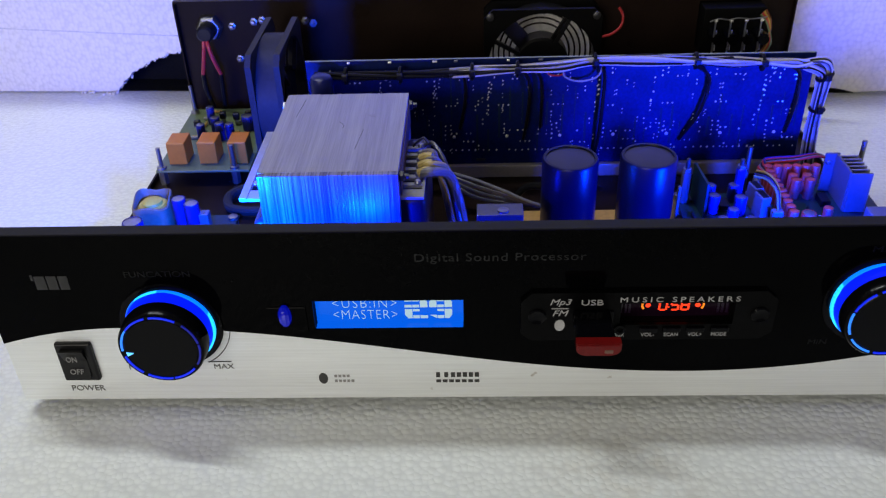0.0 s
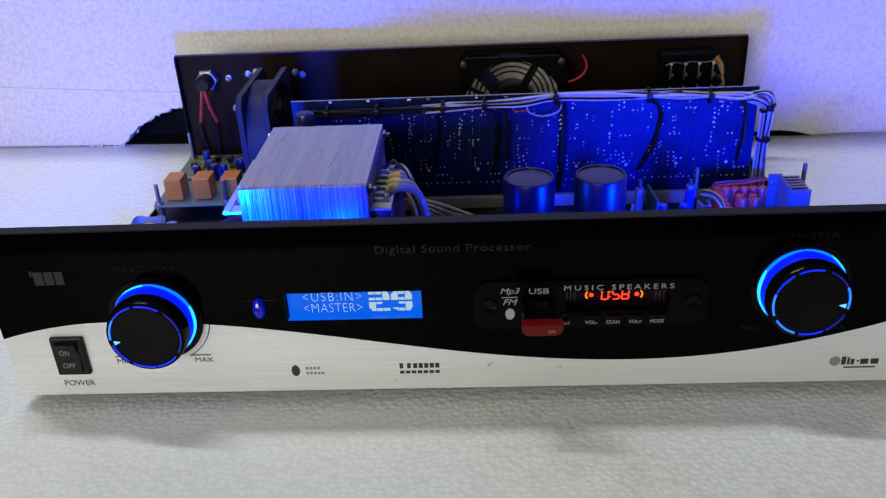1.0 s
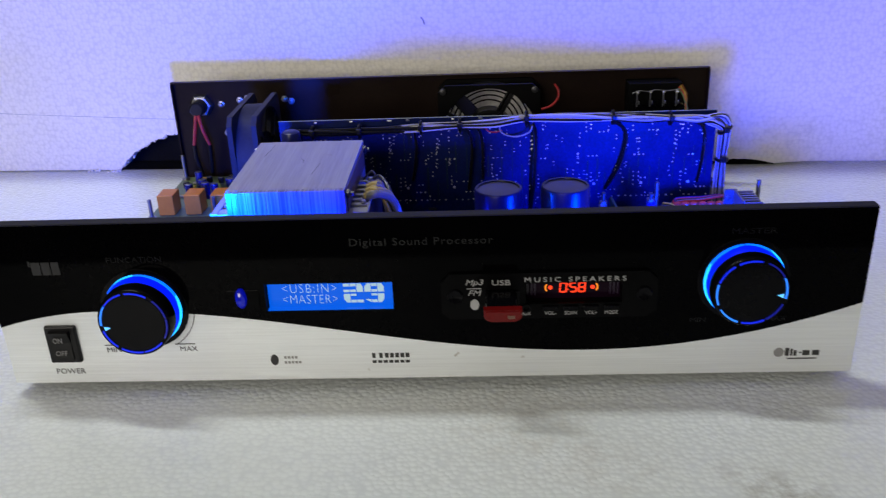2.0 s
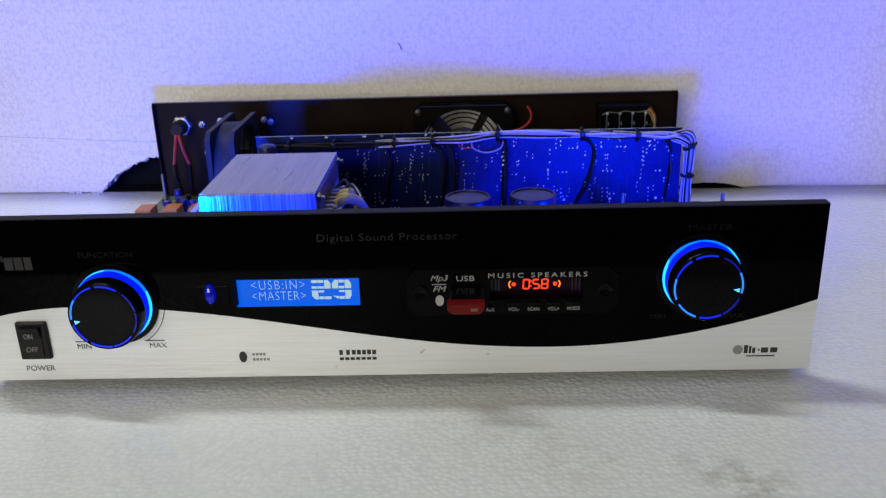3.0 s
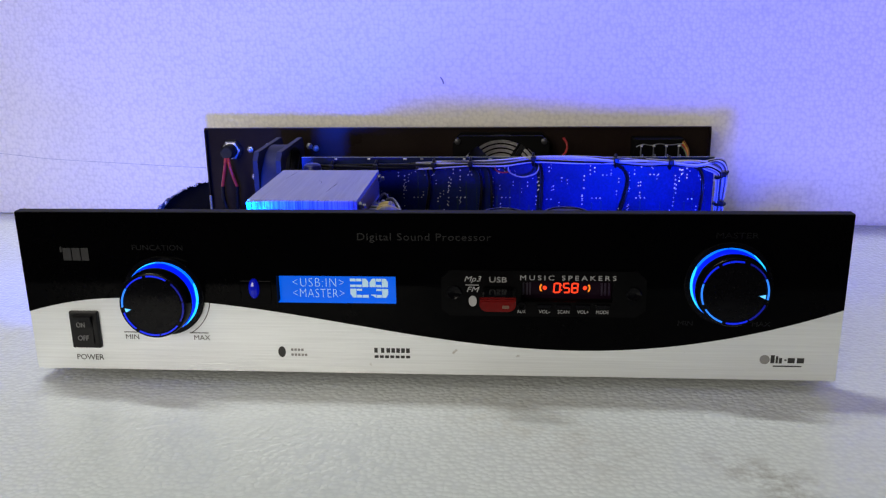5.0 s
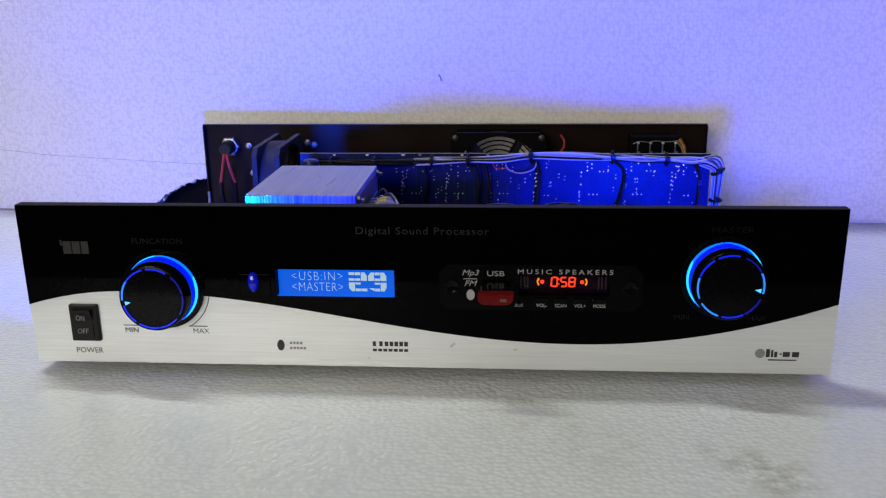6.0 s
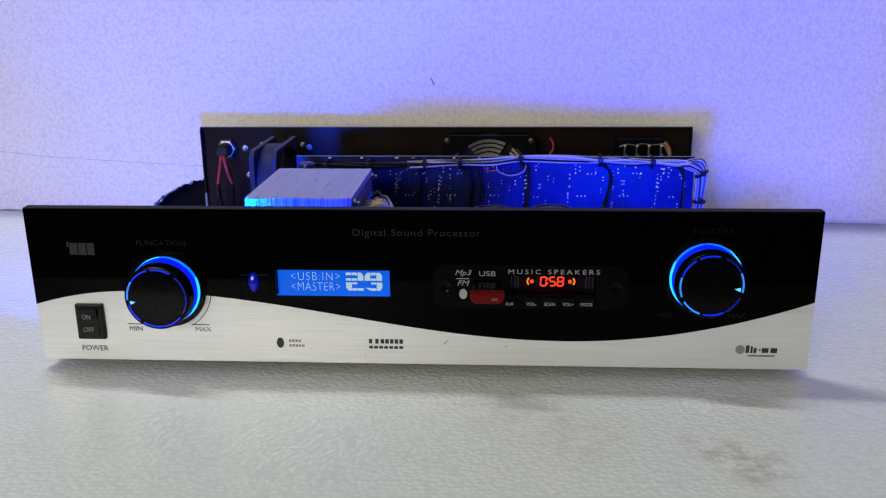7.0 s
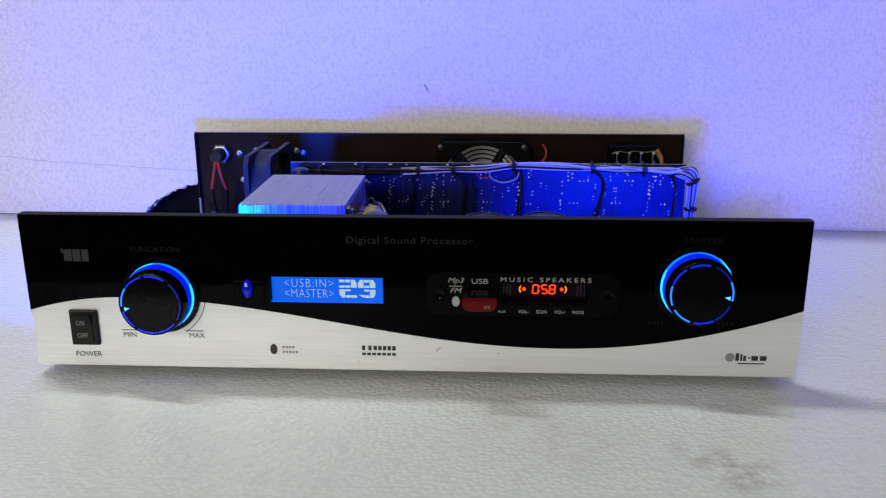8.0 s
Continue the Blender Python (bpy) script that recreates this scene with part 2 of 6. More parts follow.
M = {
    "foam_floor": styrofoam("white_foam_sheet", (0.765, 0.80, 0.79), [((0.156, -0.084, 0.0), 0.020, (0.33, 0.31, 0.28), 0.6), ((0.168, -0.096, 0.0), 0.022, (0.28, 0.26, 0.23), 0.7), ((0.145, -0.075, 0.0), 0.016, (0.40, 0.38, 0.35), 0.5), ((0.09, -0.07, 0.0), 0.035, (0.52, 0.50, 0.46), 0.35),
                                                              # broad brown tint on the foam in front of the memory
                                                              # stick
                                                              ((0.050, -0.034, 0.0), 0.050, (0.52, 0.47, 0.38), 0.32)], lump=0.14, gloss=0.24, cells=310, seams=0.91, relief=0.58),
    "foam_wall": styrofoam("white_foam_board", (0.82, 0.79, 0.735), [*[((0.226 + 0.017 * i, 0.0, 0.184 + 0.0027 * i), 0.011, (0.5, 0.49, 0.49), 0.4) for i in range(7)],
                                                             ((0.262, 0.0, 0.026), 0.010, (0.55, 0.53, 0.50), 0.15), ((0.284, 0.0, 0.034), 0.011, (0.50, 0.49, 0.47), 0.2), ((0.308, 0.0, 0.026), 0.014, (0.30, 0.30, 0.32), 0.5), ((0.300, 0.0, 0.014), 0.010, (0.35, 0.35, 0.36), 0.4)], lump=0.12, cells=300, seams=0.86, relief=0.65),
    "crease": mat("crack_shade_grey", (0.48, 0.48, 0.5), rough=0.8, vary=0.3),
    "room": mat("room_plaster", (0.22, 0.21, 0.2), rough=0.9, vary=0.1, grain=30, coarse=2),
    "ceiling": mat("ceiling_plaster", (0.7, 0.69, 0.66), rough=0.9, vary=0.05, grain=30, coarse=2),
    "dark_cloth": mat("black_cloth", (0.006, 0.006, 0.006), rough=0.95, spec=0.1, vary=0.5, grain=500, coarse=30, bump=0.5),
    "acrylic": mat("black_acrylic", (0.0008, 0.0008, 0.0011), rough=0.06, vary=0.2, rough_vary=0.03, ior=1.49, spec=0.03),
    "silver": mat("brushed_aluminium", (0.77, 0.80, 0.812), rough=0.36, metal=0.45, vary=0.09, grain=300, coarse=16, bump=0.26, bump_scale=500, stretch=(0.06, 1, 3)),
    "panel_edge": mat("dark_panel_edge", (0.015, 0.015, 0.022), rough=0.7, spec=0.2, vary=0.2),
    # brown in this base stands for a warm reflection in the rear panel
    "black_steel": mat("black_painted_steel", (0.0120, 0.0074, 0.0060), rough=0.3, spec=0.08, vary=0.25, grain=700, bump=0.08, bump_scale=1500),
    "black_plastic": mat("black_plastic", (0.006, 0.006, 0.007), rough=0.35, spec=0.25, vary=0.2, bump=0.05, bump_scale=1800),
    "dark_plastic": mat("dark_grey_plastic", (0.028, 0.028, 0.036), rough=0.45, spec=0.06, vary=0.2, bump=0.05, bump_scale=1800),
    "rubber": mat("black_rubber", (0.008, 0.008, 0.009), rough=0.8, vary=0.2),
    "knob": mat("black_knob_plastic", (0.002, 0.002, 0.003), rough=0.14, vary=0.2, rough_vary=0.04, spec=0.10),
    "ring": mat("lit_blue_ring", (0.004, 0.01, 0.10), rough=0.45, spec=0.1, emit=(0.0, 0.008, 1.0), strength=1.15),
    "rim": mat("lit_blue_rim", (0.01, 0.05, 0.3), rough=0.3, emit=(0.0, 0.06, 1.0), strength=1.5),
    "rim_hot": mat("lit_cyan_rim", (0.01, 0.05, 0.3), rough=0.3, emit=(0.0, 0.15, 1.0), strength=1.6),
    "rim_core": mat("brightest_cyan_rim", (0.02, 0.1, 0.3), rough=0.3, emit=(0.015, 0.46, 1.0), strength=1.9),
    "ring_hot": mat("brightest_ring_line", (0.02, 0.1, 0.3), rough=0.3, emit=(0.02, 0.20, 1.0), strength=1.25),
    "hole_black": mat("matt_black_backing", (0.0015, 0.0015, 0.0018), rough=0.6, spec=0.08, vary=0.2),
    "module": mat("black_module_plastic", (0.0018, 0.0018, 0.0022), rough=0.34, vary=0.3, rough_vary=0.08, spec=0.06, bump=0.04, bump_scale=1200),
    "bar_dim": mat("unlit_violet_bars", (0.012, 0.004, 0.018), rough=0.3, vary=0.3),
    "ring_line": mat("lit_ring_line", (0.005, 0.01, 0.1), rough=0.3, emit=(0.0, 0.018, 1.0), strength=0.8),
    "ring_dim": mat("dim_ring_line", (0.003, 0.006, 0.06), rough=0.3, emit=(0.0, 0.008, 1.0), strength=0.22),
    "pointer": mat("lit_pointer", (0.1, 0.2, 0.4), rough=0.3, emit=(0.10, 0.50, 1.0), strength=1.4),
    "gem": mat("blue_sensor_lens", (0.004, 0.008, 0.18), rough=0.06, spec=0.6, emit=(0.0, 0.006, 0.8), strength=0.3),
    "lcd": mat("lit_blue_screen", (0.002, 0.01, 0.05), rough=0.2, vary=0.03, emit=(0.001, 0.112, 0.80), strength=0.95, spec=0.15),
    "lcd_text": mat("pale_screen_segments", (0.2, 0.25, 0.3), rough=0.3, emit=(0.42, 0.62, 0.70), strength=0.72),
    "window_violet": mat("violet_display_window", (0.007, 0.002, 0.007), rough=0.15, spec=0.1, vary=0.5, grain=120),
    "led_red": mat("lit_red_segments", (0.2, 0.01, 0.01), rough=0.3, emit=(1.0, 0.045, 0.008), strength=1.6),
    "led_orange": mat("lit_orange_segments", (0.2, 0.06, 0.01), rough=0.3, emit=(1.0, 0.25, 0.01), strength=1.1),
    "ink_dark": mat("dark_print", (0.03, 0.03, 0.03), rough=0.5, vary=0.1),
    "ink_print": mat("worn_dark_print", (0.085, 0.085, 0.085), rough=0.5, vary=0.3),
    "ink_dim": mat("dim_grey_print", (0.0026, 0.0026, 0.0036), rough=0.4, vary=0.1),
    "ink_faint": mat("faint_grey_print", (0.0011, 0.0011, 0.0020), rough=0.4, spec=0.25, vary=0.1),
    "ink_soft": mat("soft_grey_print", (0.014, 0.014, 0.016), rough=0.4, vary=0.2),
    "board_edge": mat("pale_board_edge", (0.20, 0.24, 0.24), rough=0.4, vary=0.3),
    "track": mat("blue_board_track", (0.004, 0.014, 0.040), rough=0.4, spec=0.2, vary=0.2),
    "ink_grey": mat("grey_print", (0.24, 0.24, 0.24), rough=0.4, vary=0.1),
    "ink_white": mat("white_print", (0.36, 0.36, 0.37), rough=0.4, vary=0.08),
    "stick_red": mat("red_translucent_plastic", (0.11, 0.004, 0.004), rough=0.2, spec=0.3, vary=0.15),
    "lamination": mat("steel_laminations", (0.30, 0.296, 0.315), rough=0.40, metal=0.45, vary=0.22, grain=70, coarse=14, bump=0.2, bump_scale=60, stretch=(22, 0.5, 0.5), island=0.02),
    "lam_edge": mat("steel_lamination_edges", (0.215, 0.215, 0.235), rough=0.3, metal=0.6, vary=0.35, grain=70, coarse=22, bump=0.35, bump_scale=60, stretch=(24, 0.5, 0.5), island=0.5),
    "tin": mat("tinned_metal", (0.30, 0.30, 0.32), rough=0.3, metal=0.9, vary=0.15),
    "screw": mat("zinc_screw", (0.22, 0.22, 0.23), rough=0.36, metal=0.9, vary=0.2),
    "bobbin": mat("grey_bobbin_plastic", (0.27, 0.27, 0.275), rough=0.5, vary=0.12),
    "winding": mat("dark_winding_tape", (0.016, 0.013, 0.016), rough=0.35, vary=0.2, bump=0.1),
    "brown": mat("brown_varnished_paper", (0.11, 0.06, 0.04), rough=0.5, vary=0.3),
    "pcb_green": mat("green_board", (0.095, 0.13, 0.06), rough=0.45, vary=0.2, grain=600, coarse=60),
    # the knob light's blue is put into this board's base colour
    "pcb_dark": mat("led_blued_board", (0.0010, 0.0062, 0.066), rough=0.42, spec=0.15, vary=0.4, grain=500, coarse=70, bump=0.15, bump_scale=700),
    "pcb_teal": mat("teal_board", (0.005, 0.024, 0.034), rough=0.4, spec=0.3, vary=0.4, grain=600, coarse=80, bump=0.1),
    "pcb_brown": mat("tan_board", (0.42, 0.25, 0.08), rough=0.5, vary=0.2),
    "solder": mat("solder", (0.92, 0.92, 0.90), rough=0.25, metal=0.55, vary=0.06),
    "relay": mat("orange_relay_plastic", (0.46, 0.145, 0.011), rough=0.42, vary=0.1, bump=0.04),
    "cap_blue": mat("blue_sleeve", (0.008, 0.012, 0.11), rough=0.3, spec=0.25, vary=0.2, grain=250),
    "cap_black": mat("black_sleeve", (0.003, 0.0035, 0.017), rough=0.32, spec=0.25, vary=0.15),
    "cap_top": mat("grey_can_top", (0.009, 0.009, 0.011), rough=0.36, spec=0.6, vary=0.25),
    "cap_grey_top": mat("pale_grey_can_top", (0.10, 0.10, 0.11), rough=0.35, metal=0.5, vary=0.3, grain=300, coarse=180),
    "cap_red": mat("red_sleeve", (0.36, 0.045, 0.035), rough=0.35, vary=0.15, island=0.2),
    "dull_screw": mat("dark_zinc_screw", (0.05, 0.05, 0.055), rough=0.4, metal=0.7, vary=0.2),
    "alu": mat("plain_aluminium", (0.085, 0.085, 0.095), rough=0.32, metal=0.2, vary=0.15, bump=0.06),
    "rail": mat("aluminium_rail", (0.45, 0.41, 0.35), rough=0.5, metal=0.4, vary=0.12),
    "wire_white": mat("white_wire", (0.38, 0.37, 0.36), rough=0.16, spec=0.7, vary=0.1),
    "wire_grey": mat("grey_wire", (0.22, 0.22, 0.24), rough=0.16, spec=0.7, vary=0.1),
    "wire_dark": mat("dark_grey_wire", (0.035, 0.035, 0.045), rough=0.3, vary=0.1),
    "wire_black": mat("black_wire", (0.0035, 0.0035, 0.0042), rough=0.4, spec=0.2, vary=0.1),
    "wire_red": mat("red_wire", (0.34, 0.02, 0.022), rough=0.4, vary=0.1),
    "wire_yellow": mat("yellow_wire", (0.36, 0.24, 0.04), rough=0.45, vary=0.1),
    "wire_violet": mat("violet_wire", (0.12, 0.10, 0.125), rough=0.45, vary=0.15),
    "wire_orange": mat("orange_wire", (0.13, 0.04, 0.01), rough=0.4, vary=0.1),
    "tape_yellow": mat("yellow_tape", (0.40, 0.30, 0.09), rough=0.4, vary=0.2),
    "coil_yellow": mat("yellow_coil_tape", (0.52, 0.40, 0.05), rough=0.4, vary=0.15),
    "wrap_white": mat("pale_core", (0.15, 0.145, 0.15), rough=0.4, vary=0.12),
    "coil_wrap": mat("brown_wrap", (0.17, 0.125, 0.07), rough=0.5, vary=0.25),
    "nylon_white": mat("white_nylon", (0.085, 0.09, 0.11), rough=0.45, vary=0.08),
}


def speckle(m, size, amount, shade):
    """Sparse small dark spots over a material's colour."""
    nt = m.node_tree
    p = nt.nodes["Principled BSDF"]
    src = p.inputs["Base Color"].links[0].from_socket
    tc = nt.nodes.new("ShaderNodeTexCoord")
    n = nt.nodes.new("ShaderNodeTexNoise")
    n.inputs["Scale"].default_value, n.inputs["Detail"].default_value = size, 6
    cut = nt.nodes.new("ShaderNodeMapRange")
    cut.inputs[1].default_value, cut.inputs[2].default_value, cut.inputs[4].default_value = amount, amount + 0.06, 0.6
    mx = nt.nodes.new("ShaderNodeMix")
    mx.data_type = "RGBA"
    mx.inputs["B"].default_value = (*shade, 1)
    nt.links.new(tc.outputs["Object"], n.inputs["Vector"])
    nt.links.new(n.outputs[0], cut.inputs[0])
    nt.links.new(cut.outputs[0], mx.inputs["Factor"])
    nt.links.new(src, mx.inputs["A"])
    nt.links.new(mx.outputs["Result"], p.inputs["Base Color"])


speckle(M["silver"], 130, 0.735, (0.25, 0.2, 0.14))
speckle(M["foam_floor"], 120, 0.74, (0.4, 0.36, 0.3))
speckle(M["foam_wall"], 120, 0.75, (0.4, 0.4, 0.42))
speckle(M["lamination"], 90, 0.70, (0.2, 0.18, 0.16))


# ---- building helpers ----
BASE = {}


def thing(name, base, label, category, group="", kind=""):
    ob = new(name)
    ob.empty_display_size = 0.01
    ob.location = base
    BASE[ob] = Vector(base)
    return tagged(ob, label, category, group, kind)


def part(name, bm, material, parent, label="", kind="", smooth=False):
    """Link a bmesh, in world places, as one mesh under a thing or a part."""
    base = BASE.get(parent, Vector((0, 0, 0)))
    bmesh.ops.translate(bm, vec=-base, verts=bm.verts)
    me = bpy.data.meshes.new(name)
    if smooth:
        for f in bm.faces:
            f.smooth = True
        for e in bm.edges:
            if len(e.link_faces) == 2 and e.calc_face_angle(0) > 0.6:
                e.smooth = False
    bm.to_mesh(me)
    bm.free()
    me.materials.append(M[material])
    ob = new(name, me)
    ob.parent = parent
    BASE[ob] = base
    return tagged(ob, label, kind=kind)


def again(ob, shift, parent=None):
    """The same mesh once more, moved by shift."""
    o = ob.copy()
    scene.collection.objects.link(o)
    o.parent = parent or ob.parent
    o.location = ob.location + Vector(shift)
    BASE[o] = BASE[ob] + Vector(shift)
    return o


def alone(name, bm, material, base, label, category, kind="", group="", smooth=False):
    """A thing of one mesh."""
    bmesh.ops.translate(bm, vec=-Vector(base), verts=bm.verts)
    me = bpy.data.meshes.new(name)
    if smooth:
        for f in bm.faces:
            f.smooth = True
        for e in bm.edges:
            if len(e.link_faces) == 2 and e.calc_face_angle(0) > 0.6:
                e.smooth = False
    bm.to_mesh(me)
    bm.free()
    me.materials.append(M[material])
    ob = new(name, me)
    ob.location = base
    BASE[ob] = Vector(base)
    return tagged(ob, label, category, group, kind)


def box(x0, x1, y0, y1, z0, z1, bevel=0.0, seg=2, bm=None, turn=None):
    bm = bm or bmesh.new()
    made = bmesh.ops.create_cube(bm, size=1)["verts"]
    m = Matrix.LocRotScale(((x0 + x1) / 2, (y0 + y1) / 2, (z0 + z1) / 2), None, (x1 - x0, y1 - y0, z1 - z0))
    bmesh.ops.transform(bm, matrix=m, verts=made)
    if bevel:
        edges = list({e for v in made for e in v.link_edges})
        made = bmesh.ops.bevel(bm, geom=edges, offset=bevel, segments=seg, affect="EDGES", profile=0.5)["verts"]
    if turn is not None:
        bmesh.ops.transform(bm, matrix=turn, verts=made)
    return bm


AXES = {"z": Matrix.Identity(4), "y": Matrix.Rotation(radians(90), 4, "X"), "x": Matrix.Rotation(radians(90), 4, "Y")}


def lathe(profile, centre, axis="z", n=32, bm=None, close=True):
    """Turn a profile of (radius, height) round an axis. For 'y' the height runs towards -y."""
    bm = bm or bmesh.new()
    m = Matrix.Translation(centre) @ AXES[axis]
    rings = []
    for r, h in profile:
        if r < 1e-7:
            rings.append([bm.verts.new(m @ Vector((0, 0, h)))])
        else:
            rings.append([bm.verts.new(m @ Vector((r * math.cos(a), r * math.sin(a), h))) for a in (math.tau * i / n for i in range(n))])
    for a, b in zip(rings, rings[1:]):
        for i in range(n):
            j = (i + 1) % n
            if len(a) == 1 and len(b) == 1:
                continue
            if len(a) == 1:
                bm.faces.new((a[0], b[i], b[j]))
            elif len(b) == 1:
                bm.faces.new((a[j], a[i], b[0]))
            else:
                bm.faces.new((a[i], b[i], b[j], a[j]))
    bmesh.ops.recalc_face_normals(bm, faces=bm.faces)
    return bm


def rod(centre, r, h, axis="z", n=20, edge=0.0, bm=None):
    """A closed cylinder that starts at centre and runs h along the axis, with softened rims."""
    e = edge or r * 0.12
    return lathe([(0, 0), (r - e, 0), (r, e), (r, h - e), (r - e, h), (0, h)], centre, axis, n, bm)


def smooth_path(points, steps=8):
    """A soft curve through the points."""
    p = [Vector(q) for q in points]
    p = [2 * p[0] - p[1], *p, 2 * p[-1] - p[-2]]
    out = []
    for a, b, c, d in zip(p, p[1:], p[2:], p[3:]):
        for i in range(steps):
            s = i / steps
            out.append(0.5 * (2 * b + (c - a) * s + (2 * a - 5 * b + 4 * c - d) * s * s + (3 * b - a - 3 * c + d) * s ** 3))
    return [*out, p[-2]]


def sweep(path, r, n=8, bm=None):
    """A round wire along a path."""
    bm = bm or bmesh.new()
    rings = []
    up = Vector((0.13, 0.21, 0.97))
    for i, q in enumerate(path):
        way = (path[min(i + 1, len(path) - 1)] - path[max(i - 1, 0)]).normalized()
        s = way.cross(up)
        if s.length < 0.05:
            s = way.cross(Vector((1, 0, 0)))
        s.normalize()
        u = s.cross(way)
        rings.append([bm.verts.new(q + r * (math.cos(a) * s + math.sin(a) * u)) for a in (math.tau * k / n for k in range(n))])
    for a, b in zip(rings, rings[1:]):
        for k in range(n):
            j = (k + 1) % n
            bm.faces.new((a[k], a[j], b[j], b[k]))
    bm.faces.new(rings[0][::-1])
    bm.faces.new(rings[-1])
    bmesh.ops.recalc_face_normals(bm, faces=bm.faces)
    return bm


def prism(outline, y0, y1, bm=None):
    """A plate from an outline of (x, z), from y0 to y1."""
    bm = bm or bmesh.new()
    face = bm.faces.new([bm.verts.new((x, y0, z)) for x, z in outline])
    made = bmesh.ops.extrude_face_region(bm, geom=[face])["geom"]
    bmesh.ops.translate(bm, vec=(0, y1 - y0, 0), verts=[v for v in made if isinstance(v, bmesh.types.BMVert)])
    bmesh.ops.recalc_face_normals(bm, faces=bm.faces)
    return bm


def holed_plate(outline, holes, y0, y1):
    """A plate from an outline of (x, z) with openings through it, from y0 to y1."""
    bm = bmesh.new()
    for loop in (outline, *holes):
        vs = [bm.verts.new((x, y0, z)) for x, z in loop]
        for a, b in zip(vs, vs[1:] + vs[:1]):
            bm.edges.new((a, b))
    bmesh.ops.triangle_fill(bm, use_beauty=True, edges=bm.edges[:])
    made = bmesh.ops.extrude_face_region(bm, geom=bm.faces[:])["geom"]
    bmesh.ops.translate(bm, vec=(0, y1 - y0, 0), verts=[v for v in made if isinstance(v, bmesh.types.BMVert)])
    bmesh.ops.recalc_face_normals(bm, faces=bm.faces)
    return bm


def lettering(name, words, x0, x1, z0, z1, y, material, parent, label="", lean=0.0, spread=1.0, depth=0.0002, thin=0.0):
    """Letters that fill the given width and height on a surface that faces -y."""
    c = bpy.data.curves.new(name, "FONT")
    c.body, c.extrude, c.shear, c.space_character = words, 0.002, lean, spread
    c.resolution_u, c.offset = 3, thin
    o = bpy.data.objects.new(name, c)
    scene.collection.objects.link(o)
    me = bpy.data.meshes.new_from_object(o.evaluated_get(bpy.context.evaluated_depsgraph_get()))
    bpy.data.objects.remove(o)
    bpy.data.curves.remove(c)
    bm = bmesh.new()
    bm.from_mesh(me)
    bpy.data.meshes.remove(me)
    xs, ys = [v.co.x for v in bm.verts], [v.co.y for v in bm.verts]
    ax, bx, ay, by = min(xs), max(xs), min(ys), max(ys)
    for v in bm.verts:
        v.co = Vector((x0 + (v.co.x - ax) / (bx - ax) * (x1 - x0), y - (depth if v.co.z > 0 else 0), z0 + (v.co.y - ay) / (by - ay) * (z1 - z0)))
    return part(name, bm, material, parent, label)


